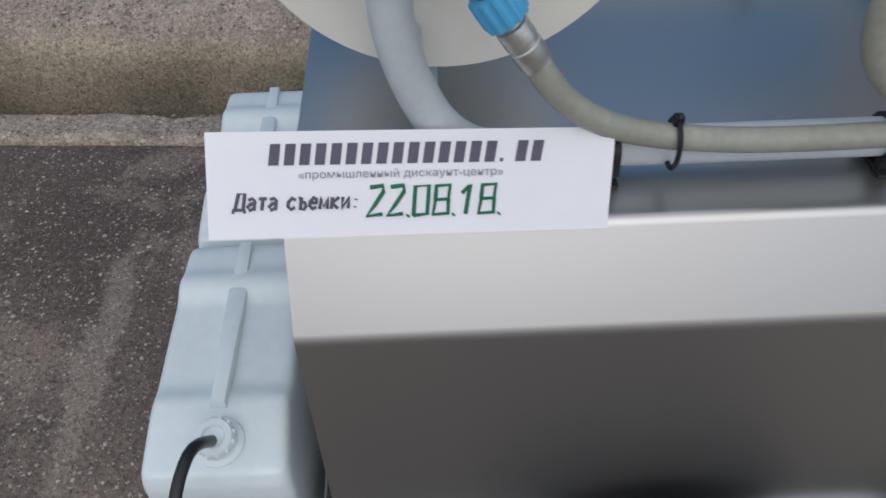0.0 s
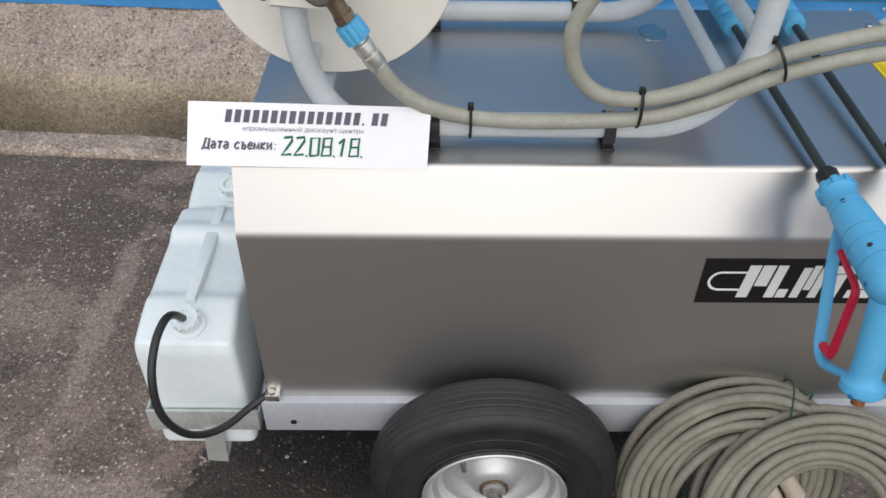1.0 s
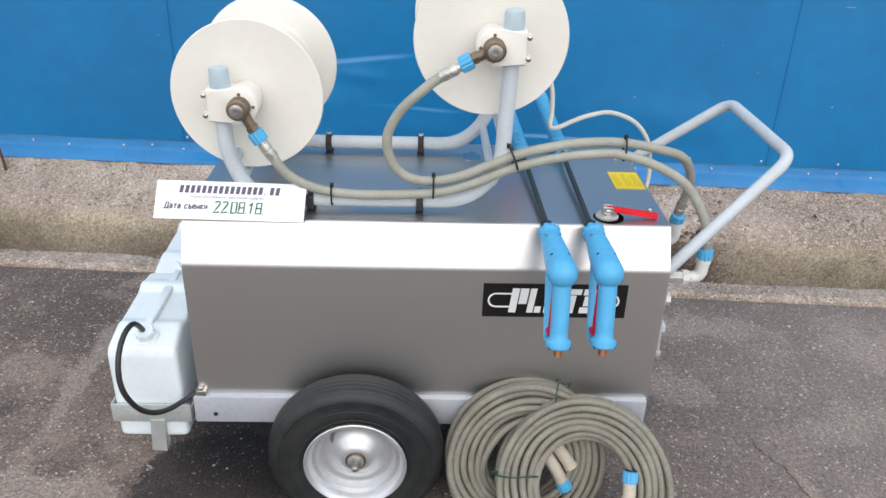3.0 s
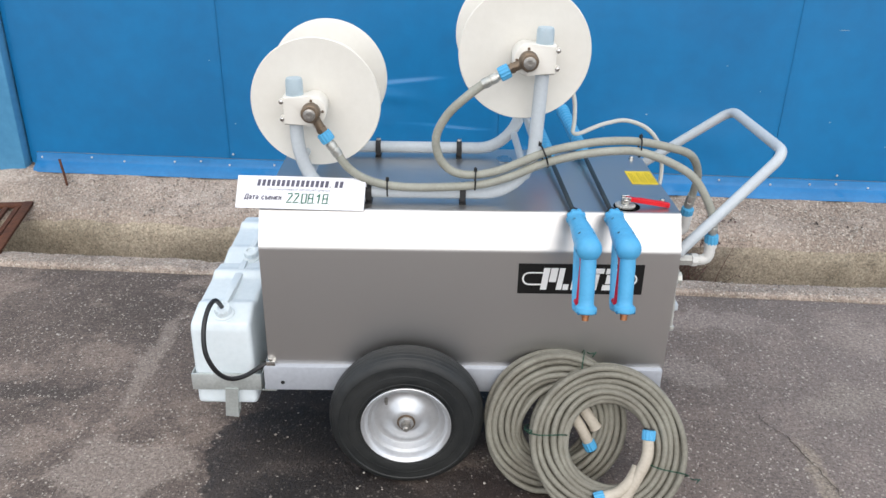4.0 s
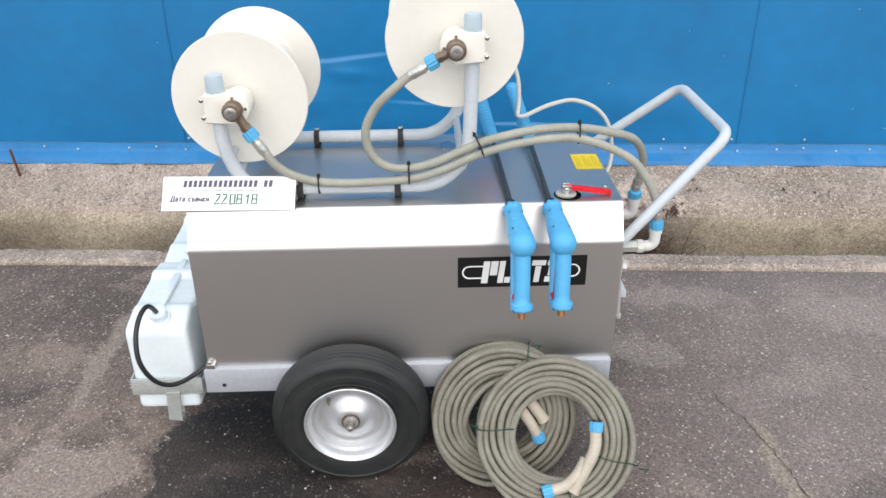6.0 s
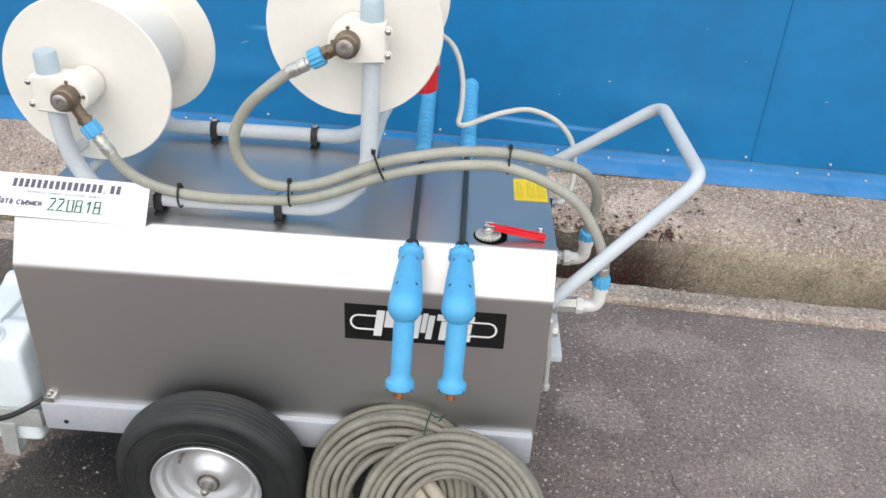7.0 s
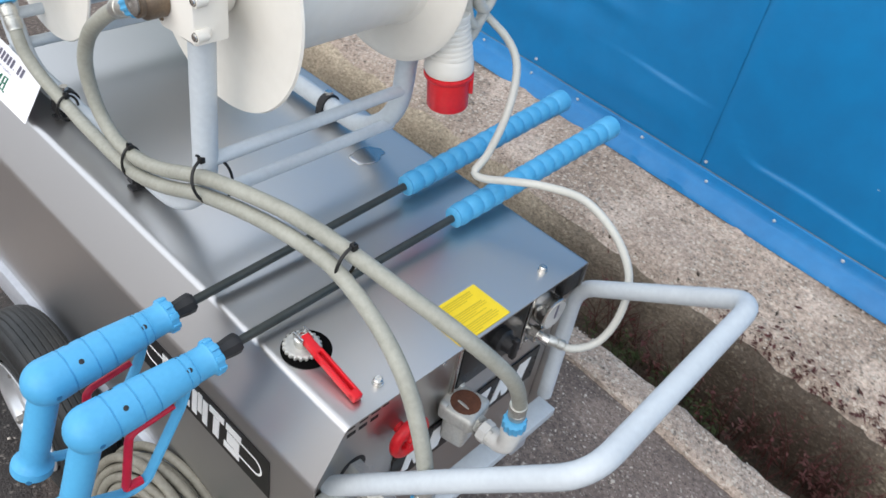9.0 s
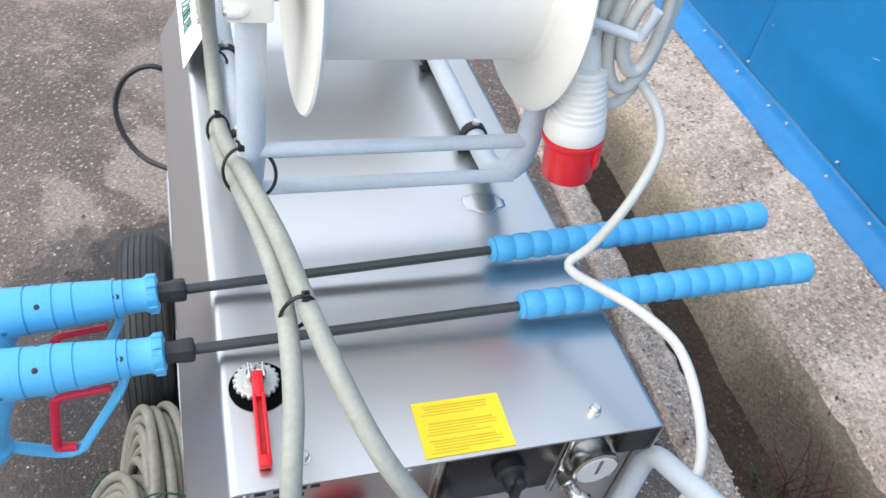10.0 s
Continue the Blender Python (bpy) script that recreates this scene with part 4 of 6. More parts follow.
def wheel_parts(y, s):
    """Tyre, rim, valve and axle nut; s = -1 faces the front."""
    c = (0.368, y, 0.2)
    hub = empty("wheel", c)
    hub.parent = cart
    hub.matrix_parent_inverse = Matrix.Translation(cart.location).inverted()
    w = 0.0475
    prof = []
    for k in range(81):
        a = math.pi * (k / 80)
        prof.append((0.156 + 0.0478 * math.sin(a) ** 0.62, -w * math.cos(a) * (1.0 if abs(math.cos(a)) < 0.98 else 0.96)))
    groove = []
    for r, h in prof:
        if r > 0.188:
            r -= 0.0016 if abs((h / 0.0108 + 0.5) % 1 - 0.5) < 0.14 else 0
        groove.append((r, h))
    prof = [(0.113, -0.034), (0.118, -0.045), (0.128, -0.0485), (0.142, -0.0495)] + groove[1:-1] + [(0.142, 0.0495), (0.128, 0.0485), (0.118, 0.045), (0.113, 0.034)]
    fine = []
    for a, b in zip(prof, prof[1:]):
        fine += [a, ((a[0] + b[0]) / 2, (a[1] + b[1]) / 2)]
    bm = bmesh.new()
    lathe(bm, fine + [prof[-1], prof[0]], c, (0, s, 0), 72, cap=False)
    for v in bm.verts:
        if v.co.z < 0.001:
            v.co.y = y + (v.co.y - y) * 1.05
            v.co.z = 0.001
    tyre = part("tyre", bm, M_RUBBER, hub, "black ribbed pneumatic tyre, dusty")
    for rr, hh, th in ((0.1275, 0.0482, 0.0014), (0.151, 0.0478, 0.0011), (0.179, 0.0408, 0.001)):
        bm = bmesh.new()
        tube(bm, [(c[0] + rr * math.cos(t), y + s * hh, c[2] + rr * math.sin(t)) for t in [2 * math.pi * k / 90 for k in range(90)]], th, 6, closed=True)
        part("sidewall_ring", bm, M_RUBBER, tyre)
    bm = bmesh.new()
    prof = [(0.1115, 0.0), (0.1115, 0.044), (0.1165, 0.048), (0.1175, 0.051), (0.1155, 0.0525), (0.110, 0.0495), (0.106, 0.046), (0.1035, 0.036), (0.101, 0.031),
            (0.092, 0.027), (0.088, 0.019), (0.085, 0.012), (0.078, 0.009), (0.066, 0.010), (0.054, 0.016), (0.04, 0.027), (0.034, 0.031), (0.027, 0.033), (0.019, 0.033), (0.0185, 0.04), (0, 0.04)]
    lathe(bm, prof, c, (0, s, 0), 64)
    rim = part("rim", bm, M_RIM, hub, "silver pressed steel rim")
    bm = bmesh.new()
    lathe(bm, [(0.0215, 0.033), (0.0215, 0.038), (0.014, 0.039), (0.014, 0.05), (0.009, 0.051), (0.009, 0.064), (0.005, 0.067), (0, 0.067)], c, (0, s, 0), 6)
    part("axle_nut", bm, M_DULL, rim, "dull hex axle nut")
    bm = bmesh.new()
    lathe(bm, [(0.024, 0.0335), (0.024, 0.0355), (0.012, 0.0355)], c, (0, s, 0), 24)
    part("washer", bm, M_BRASS, rim, "tarnished washer")
    bm = bmesh.new()
    p = Vector(c) + Vector((-0.052, s * 0.02, 0.062))
    tube(bm, [p, p + Vector((0.0, s * 0.012, 0.004)), p + Vector((0.002, s * 0.026, 0.005))], [0.0055, 0.005, 0.004], 10)
    part("valve", bm, M_DULL, rim)
    return hub


wheel_parts(-0.064, -1)
wheel_parts(0.609, 1)
bm = bmesh.new()
tube(bm, [(0.368, -0.06, 0.2), (0.368, 0.605, 0.2)], 0.013, 12)
box(bm, (0.35, 0.0, 0.2), (0.386, 0.02, 0.245), 0.002)
box(bm, (0.35, 0.525, 0.2), (0.386, 0.545, 0.245), 0.002)
part("axle", bm, M_CHASSIS, cart)

# frame of bent tubes that carries the reels, with its saddle clamps
RT = 0.0168
PX1, PX2, YF, YB, ZT = 0.096, 0.687, 0.104, 0.467, 0.766
for y in (YF, YB):
    bm = bmesh.new()
    pts = [(PX1 - 0.003, y, 1.02), (PX1, y, 0.86), (PX1 + 0.045, y, ZT), (0.606, y, ZT), (0.679, y, 0.84), (PX2 + 0.002, y, 1.15)]
    tube(bm, filleted(pts, 0.085, 10), RT, 16)
    part("reel_frame_tube", bm, M_GREYPAINT, cart, "light grey bent tube")
for p, q in (((0.685, YF, 0.888), (0.685, YB, 0.888)), ((0.664, YF, 0.812), (0.664, YB, 0.812)), ((0.12, YF, 0.8), (0.12, YB, 0.8)), ((0.108, YF, 0.85), (0.108, YB, 0.85))):
    bm = bmesh.new()
    tube(bm, [p, q], 0.0098, 14)
    part("cross_tube", bm, M_GREYPAINT, cart)
for x in (0.268, 0.505):
    for y in (YF, YB):
        bm = bmesh.new()
        box(bm, (x - 0.0075, y - 0.017, Z_TOP + 0.0005), (x + 0.0075, y - 0.008, ZT), 0.0015)
        box(bm, (x - 0.0075, y + 0.008, Z_TOP + 0.0005), (x + 0.0075, y + 0.017, ZT), 0.0015)
        box(bm, (x - 0.0085, y - 0.024, Z_TOP + 0.0005), (x + 0.0085, y + 0.024, Z_TOP + 0.004), 0.001)
        out = [(0.021 * math.cos(a), 0.021 * math.sin(a)) for a in [math.pi * k / 10 for k in range(11)]] + [(-0.023, -0.014), (0.023, -0.014)]
        prism(bm, [(p, q) for p, q in out], -0.0075, 0.0075, axes((x, y, ZT), (0, 1, 0), (0, 0, 1), (1, 0, 0)))
        clamp = part("saddle_clamp", bm, M_BLACK, cart, "black plastic pipe clamp")
        bm = bmesh.new()
        lathe(bm, [(0.007, 0), (0.007, 0.006), (0, 0.006)], (x, y, ZT + 0.021), (0, 0, 1), 6)
        part("clamp_screw", bm, M_CHROME, clamp)


# ---- hose reels ----
def reel(cx, cz, post_x, elbow_end, cap_top, text):
    """Two dished flanges on a drum, the bearing plate clipped to its post, the swivel joint and its elbow."""
    top = empty("hose_reel", (cx, 0.28, cz - 0.16))
    tagged(top, text, "hose reel", "hose reels on the washer")
    R, yf, yb = 0.161, 0.16, 0.429
    for y, s in ((yf, 1), (yb, -1)):
        bm = bmesh.new()
        prof = [(0.1, 0.016), (0.105, 0.007), (0.15, 0.0025), (R - 0.003, 0.0), (R, -0.003), (R - 0.002, -0.006), (0.15, -0.0055), (0.1, -0.002), (0.06, 0.0), (0, 0.0)]
        lathe(bm, prof, (cx, y, cz), (0, s, 0), 72)
        part("flange", bm, M_CREAM, top)
    bm = bmesh.new()
    lathe(bm, [(0.1, 0), (0.1, yb - yf - 0.012)], (cx, yf + 0.006, cz), (0, 1, 0), 64)
    part("drum", bm, M_CREAM, top)
    bm = bmesh.new()
    tube(bm, [(cx, 0.118, cz), (cx, yf - 0.004, cz)], 0.033, 36)
    part("hub", bm, M_CREAM, top)
    bm = bmesh.new()
    tube(bm, [(cx, yb + 0.004, cz), (cx, 0.455, cz)], 0.033, 36)
    part("hub", bm, M_CREAM, top)
    d = 1 if post_x > cx else -1
    for y, s in ((0.125, -1), (0.45, 1)):
        bm = bmesh.new()
        arc = [(0.036 * math.cos(a), 0.036 * math.sin(a)) for a in [math.pi / 2 - d * math.pi * (-k) / 16 for k in range(17)]]
        px = post_x - cx
        out = arc + [(px + d * 0.026, -0.034), (px + d * 0.026, 0.034)]
        prism(bm, out, 0, 0.048, axes((cx, y, cz), (1, 0, 0), (0, 0, 1), (0, s, 0)), 0.004)
        for zz in (0.022, -0.02):
            tube(bm, [(post_x + d * 0.022, y + s * 0.03, cz + zz), (post_x + d * 0.03, y + s * 0.036, cz + zz), (post_x + d * 0.03, y + s * 0.048, cz + zz)], 0.0075, 10)
        plate = part("bearing_plate", bm, M_CREAM, top, "cream bearing plate clipped to the post")
        for ax, az in ((0.0, 0.026), (-d * 0.027, 0.0), (0.0, -0.026)):
            bolt("screw", (cx + ax, y + s * 0.048, cz + az), (0, s, 0), 0.0028, 0.003, M_BRASS, plate)
        for zz in (0.022, -0.02):
            bolt("screw", (post_x + d * 0.03, y + s * 0.048, cz + zz), (0, s, 0), 0.0045, 0.003, M_CHROME, plate)
        bm = bmesh.new()
        zc = cap_top if s < 0 else cap_top - 0.005
        lathe(bm, [(0.0205, cz + 0.03), (0.021, cz + 0.034), (0.0203, zc - 0.006), (0.018, zc), (0, zc + 0.001)], (post_x, y + s * 0.025, 0), (0, 0, 1), 28)
        part("post_cap", bm, M_CAP_GREY, top, "blue-grey plastic tube cap")
    bm = bmesh.new()
    lathe(bm, [(0.019, 0), (0.019, 0.006), (0.0225, 0.008), (0.0225, 0.03), (0.021, 0.032), (0.018, 0.034), (0.018, 0.04), (0.008, 0.041), (0.007, 0.037), (0, 0.037)], (cx, 0.084, cz), (0, -1, 0), 32)
    joint = part("swivel_joint", bm, M_BRASS, top, "tarnished brass swivel joint")
    bm = bmesh.new()
    lathe(bm, [(0.0135, 0.0335), (0.0148, 0.043), (0.0115, 0.0448), (0.005, 0.0445), (0.004, 0.041), (0, 0.041)], (cx, 0.084, cz), (0, -1, 0), 24)
    part("joint_face", bm, M_DULL, joint, "dull grey spindle end")
    a, b = Vector((cx, 0.074, cz)), Vector(elbow_end)
    bm = bmesh.new()
    tube(bm, [a, a.lerp(b, 0.5), b], [0.013, 0.011, 0.0115], 12)
    tube(bm, [a.lerp(b, 0.72), a.lerp(b, 0.86)], 0.014, 6)
    part("elbow", bm, M_BRASS, joint)
    return top


H1, H2 = (0.137, 0.976), (0.648, 1.106)
NUT1, NUT2 = Vector((0.166, 0.075, 0.921)), Vector((0.603, 0.075, 1.083))
reel(H1[0], H1[1], PX1, NUT1, 1.051, "cream plastic hose reel, empty, on its grey post")
reel(H2[0], H2[1], PX2, NUT2, 1.178, "cream plastic hose reel with a cable plug hanging behind")


# ---- hoses on the lid ----
def washer_hose(start_nut, pts, end_nut, text):
    top = empty("washer_hose", Vector(pts[len(pts) // 2]))
    tagged(top, text, "hose", "hoses on the washer")
    a, b = Vector(pts[0]), Vector(pts[-1])
    bm = bmesh.new()
    tube(bm, catmull(pts, 0.014), 0.0105, 14)
    part("tube", bm, M_HOSE, top)
    for nut, p, q in ((start_nut, a, Vector(pts[1])), (end_nut, b, Vector(pts[-2]))):
        d = (q - p).normalized()
        bm = bmesh.new()
        lathe(bm, [(0.009, -0.012), (0.010, 0.0), (0.0125, 0.001), (0.0128, 0.003), (0.0128, 0.015), (0.0119, 0.016), (0.0119, 0.019), (0.0128, 0.02), (0.0128, 0.033), (0.012, 0.0345), (0.0122, 0.038), (0.0105, 0.0385)], p, d, 18)
        part("crimp", bm, M_CRIMP, top, "zinc hose crimp")
        bm = bmesh.new()
        knurled_nut(bm, nut, d, 0.0176, 0.027)
        part("nut", bm, M_BLUE, top, "ribbed sky-blue union nut")
    return top


hose_a = [(0.178, 0.075, 0.9), (0.196, 0.074, 0.873), (0.217, 0.072, 0.842), (0.256, 0.078, 0.81), (0.313, 0.084, 0.79), (0.4, 0.08, 0.786), (0.535, 0.072, 0.797), (0.615, 0.075, 0.817), (0.705, 0.085, 0.852),
          (0.8, 0.098, 0.872), (0.885, 0.108, 0.879), (0.945, 0.111, 0.876), (1.02, 0.108, 0.852), (1.085, 0.098, 0.815), (1.13, 0.091, 0.75), (1.149, 0.087, 0.7), (1.152, 0.087, 0.67)]
hose_b = [(0.577, 0.075, 1.066), (0.545, 0.074, 1.049), (0.505, 0.07, 1.018), (0.462, 0.07, 0.975), (0.436, 0.072, 0.92), (0.445, 0.074, 0.865), (0.48, 0.075, 0.83), (0.534, 0.075, 0.823), (0.6, 0.08, 0.836), (0.705, 0.09, 0.878),
          (0.8, 0.106, 0.896), (0.868, 0.118, 0.901), (0.945, 0.13, 0.897), (1.03, 0.152, 0.876), (1.098, 0.18, 0.846), (1.14, 0.23, 0.78), (1.147, 0.262, 0.715), (1.143, 0.276, 0.668)]
washer_hose(NUT1.lerp(Vector(hose_a[0]), 0.3), hose_a, (1.152, 0.087, 0.652), "grey-green washer hose tied along the lid")
washer_hose(NUT2.lerp(Vector(hose_b[0]), 0.35), hose_b, (1.143, 0.277, 0.65), "grey-green washer hose looping from the upper reel")


def cable_tie(at, across, normal, r1, r2, tail):
    """A narrow strap round two hoses, with its square lock and cut tail."""
    a, c = Vector(across).normalized(), Vector(normal).normalized()
    bm = bmesh.new()
    loop = [Vector(at) + a * r1 * math.cos(t) + c * r2 * math.sin(t) for t in [2 * math.pi * k / 28 for k in range(28)]]
    tube(bm, loop, 0.0022, 6, closed=True)
    tip = Vector(at) + a * r1
    box(bm, (-0.004, -0.004, -0.0045), (0.004, 0.004, 0.0045), 0.001, Matrix.Translation(tip))
    tube(bm, [tip, tip + a * tail * 0.5 + c * 0.002, tip + a * tail + Vector((0, -0.004, 0))], 0.0017, 6)
    tie = part("cable_tie", bm, M_TIE)
    return tagged(tie, "black nylon cable tie round the paired hoses", "cable tie", "cable ties")


cable_tie((0.316, 0.086, 0.782), (0, 0, 1), (0, 1, 0), 0.0225, 0.017, 0.006)
cable_tie((0.534, 0.074, 0.81), (0, 0, 1), (0, 1, 0), 0.0262, 0.0145, 0.007)
cable_tie((0.702, 0.1, 0.868), (-0.35, -0.28, 1), (-0.2, 1, 0.1), 0.034, 0.031, 0.008)
cable_tie((0.946, 0.121, 0.8865), (0.05, 0.3, 1), (0, 1, -0.3), 0.0255, 0.0155, 0.007)

# ---- spray lances with their guns ----
random.seed(3)


def spray_lance():
    """Built round x = 0; the gun hangs over the housing's front edge, the lance lies across the lid."""
    top = empty("spray_lance", (0, 0.2, 0.74))
    lie = lambda y: 0.7505 + 0.035 * (y + 0.02)
    bm = bmesh.new()
    tube(bm, catmull([(0.0, -0.01, lie(-0.01)), (0.0, 0.2, lie(0.2)), (0.0, 0.42, lie(0.42))], 0.05), 0.0063, 12)
    part("lance_tube", bm, M_LANCE, top, "dark coated lance tube")
    bm = bmesh.new()
    ax = along((0, 0.03, lie(0.03)), (0, -0.03, lie(-0.03)))
    lathe(bm, [(0.0065, -0.001), (0.0125, 0.0), (0.0142, 0.003), (0.0138, 0.012), (0.0122, 0.024), (0.0128, 0.028), (0.0128, 0.04)], (0, 0.016, lie(0.016)), ax, 8)
    part("coupling", bm, M_BLACK, top, "black ribbed lance coupling")
    # ribbed foam grip at the nozzle end
    bm = bmesh.new()
    ga, gb = Vector((0, 0.41, lie(0.41))), Vector((-0.001, 0.85, lie(0.85)))
    prof, n = [(0.0125, 0.0), (0.017, 0.003)], 15
    length = (gb - ga).length
    for k in range(n):
        h = 0.006 + (length - 0.045) * k / n
        w = (length - 0.045) / n
        r = 0.0182 + 0.0018 * k / n
        prof += [(r - 0.0022, h), (r, h + w * 0.2), (r + 0.0006, h + w * 0.5), (r, h + w * 0.82)]
    prof += [(0.0185, length - 0.038), (0.0215, length - 0.034), (0.0215, length - 0.004), (0.018, length), (0.011, length), (0.01, length - 0.012), (0, length - 0.012)]
    lathe(bm, prof, ga, along(ga, gb), 24)
    part("nozzle_grip", bm, M_BLUE, top, "ribbed sky-blue grip sleeve")
    # gun body: collar, barrel swelling into a ball head, and hand grip with a flanged foot
    g0, g1 = Vector((0, -0.015, lie(-0.015))), Vector((0, -0.2, lie(-0.2) - 0.002))
    d = along(g0, g1)
    length = (g1 - g0).length
    bm = bmesh.new()
    prof = [(0.0, 0.0), (0.0185, 0.0), (0.022, 0.002), (0.0225, 0.013), (0.0203, 0.016), (0.0206, 0.0345)]
    for h, q in ((0.036, 0.021), (0.047, 0.0222), (0.09, 0.0256), (0.111, 0.0268), (0.141, 0.0277)):
        prof += [(q, h), (q - 0.0011, h + 0.0006), (q - 0.0011, h + 0.0016), (q + 0.0004, h + 0.0024)]
    prof += [(0.0284, 0.15), (0.029, 0.165)]
    prof += [(0.029 * math.cos(a), 0.165 + 0.029 * math.sin(a)) for a in [math.pi / 2 * k / 10 for k in range(1, 11)]]
    lathe(bm, prof, g0, d, 32)
    m = axes(g0, d.orthogonal().normalized(), d.cross(d.orthogonal().normalized()), d)
    for k in range(9):
        a = 2 * math.pi * k / 9
        box(bm, (-0.0042, 0.0205, 0.001), (0.0042, 0.0245, 0.012), 0.0012, m @ Matrix.Rotation(a, 4, "Z"))
    h0, h1 = Vector((0, -0.186, 0.726)), Vector((-0.003, -0.222, 0.604))
    e = along(h0, h1)
    hl = (h1 - h0).length
    lathe(bm, [(0.0, -0.004), (0.0175, 0.0), (0.018, 0.02), (0.0176, hl * 0.45), (0.0173, hl * 0.75), (0.0176, hl - 0.02), (0.02, hl - 0.016), (0.0245, hl - 0.013), (0.0252, hl - 0.009), (0.025, hl - 0.002), (0.022, hl + 0.001), (0, hl + 0.001)], h0, e, 28)
    gun = part("gun_body", bm, M_BLUE, top, "sky-blue plastic spray gun body")
    up = (Vector((0, 0, 1)) - d * d.z).normalized()
    for p, r in ((0.045, 0.0213), (0.128, 0.027)):
        for s in (-1, 1):
            out = (Vector((s * 0.62, 0, 0)) + up * 0.78).normalized()
            bolt("screw", g0 + d * p + out * (r - 0.001), out, 0.0034, 0.0016, M_BLACK, gun)
    for s in (-1, 1):
        out = Vector((s, 0, -0.1)).normalized()
        bolt("screw", g0 + d * 0.166 + out * 0.0278, out, 0.0034, 0.0016, M_SOCKET, gun)
        bolt("screw", h1 - e * 0.006 + Vector((s * 0.0195, -0.014, 0)), (s * 0.8, -0.6, 0.1), 0.0034, 0.0018, M_SOCKET, gun)
    # guard: a flat bow from the barrel to the grip's foot
    bm = bmesh.new()
    path = filleted([g0 + d * 0.042 - up * 0.014, (-0.001, -0.066, 0.695), (-0.004, -0.124, 0.577), (-0.006, -0.15, 0.57), tuple(h1 - e * 0.012)], 0.018, 8)
    tube(bm, path, 0.0052, 10)
    for v in bm.verts:
        v.co.x *= 1.6
    part("trigger_guard", bm, M_BLUE, gun)
    # trigger: an arm under the barrel, a blade before the grip and a foot turned forward
    bm = bmesh.new()
    path = filleted([(-0.001, -0.078, 0.699), (-0.002, -0.138, 0.69), (-0.005, -0.15, 0.6), (-0.006, -0.152, 0.587), (-0.006, -0.13, 0.584)], 0.011, 6)
    n = len(path)
    tube(bm, path, [0.0042 + 0.0016 * math.sin(math.pi * k / (n - 1)) + (0.0016 if k > n * 0.75 else 0) for k in range(n)], 10)
    part("trigger", bm, M_TRIGGER, gun, "crimson trigger")
    bm = bmesh.new()
    lathe(bm, [(0.0095, 0), (0.0095, 0.008), (0.008, 0.009), (0.008, 0.018), (0.005, 0.0185), (0, 0.016)], h1, e, 14)
    part("inlet", bm, M_COPPER, gun, "copper-coloured hose inlet")
    return top


lance = spray_lance()
tagged(lance, "sky-blue spray gun with dark lance lying across the lid", "spray lance", "spray lances")
pair = copy_thing(lance, pose(0.8675, 0.205, 0.74, 0, 0, 0.2))
lance.location.x, lance.rotation_euler.z = 0.7695, radians(1.5)


# ---- plug, cable and gauge line behind the upper reel ----
plug = empty("cable_plug", (0.778, 0.5, 0.87))
P0, P1 = Vector((0.757, 0.491, 0.889)), Vector((0.747, 0.4765, 1.041))
d = along(P0, P1)
bm = bmesh.new()
lathe(bm, [(0.029, 0.002), (0.031, 0.0), (0.0325, 0.002), (0.033, 0.048), (0.0375, 0.0525), (0.0385, 0.055), (0.0385, 0.058), (0.034, 0.06), (0.03, 0.056), (0.028, 0.01), (0, 0.01)], P0, d, 32)
box(bm, (0.031, -0.006, 0.022), (0.0385, 0.006, 0.057), 0.002, axes(P0, d.orthogonal().normalized(), d.cross(d.orthogonal().normalized()), d))
part("collar", bm, M_RED, plug, "red plug collar")
bm = bmesh.new()
prof = [(0.036, 0.06), (0.038, 0.063), (0.0378, 0.074), (0.0366, 0.082), (0.0355, 0.087)]
for k in range(7):
    prof += [(0.0338 - k * 0.0012, 0.089 + k * 0.0078), (0.0355 - k * 0.0012, 0.0905 + k * 0.0078), (0.0353 - k * 0.0012, 0.0945 + k * 0.0078), (0.0338 - k * 0.0012, 0.0958 + k * 0.0078)]
prof += [(0.0262, 0.145), (0.0285, 0.147), (0.029, 0.151), (0.0275, 0.154), (0.019, 0.155)]
lathe(bm, prof, P0, d, 28)
part("plug_body", bm, M_CREAM, plug, "cream ribbed plug body")
bm = bmesh.new()
lathe(bm, [(0.018, 0.153), (0.019, 0.156), (0.0175, 0.168), (0.014, 0.183), (0.0105, 0.195), (0.0078, 0.196)], P0, d, 24)
part("boot", bm, M_ELBOW, plug, "pale grey rubber cable boot")
tagged(plug, "red and cream five-pin power plug hanging by its cable", "plug")
bm = bmesh.new()
top = P0 + d * 0.188
loops = [top, top + Vector((-0.003, 0.002, 0.035)), top + Vector((0.004, 0.012, 0.08))]
for k in range(40):
    a = math.pi * 0.62 - 2 * math.pi * k / 13
    f = 1.0 - 0.22 * (k // 13) - 0.017 * (k % 13)
    loops.append(Vector((0.738 + 0.0009 * k, 0.522 + 0.052 * f * math.cos(a) + 0.003 * math.sin(k), 1.105 + 0.138 * f * math.sin(a))))
loops += [(0.77, 0.49, 1.16), (0.74, 0.46, 1.13), (0.69, 0.448, 1.11), (0.66, 0.44, 1.105)]
tube(bm, catmull(loops, 0.01), 0.0078, 12)
tagged(part("power_cable", bm, M_CABLE), "light grey power cable looped behind the reel", "cable")
bm = bmesh.new()
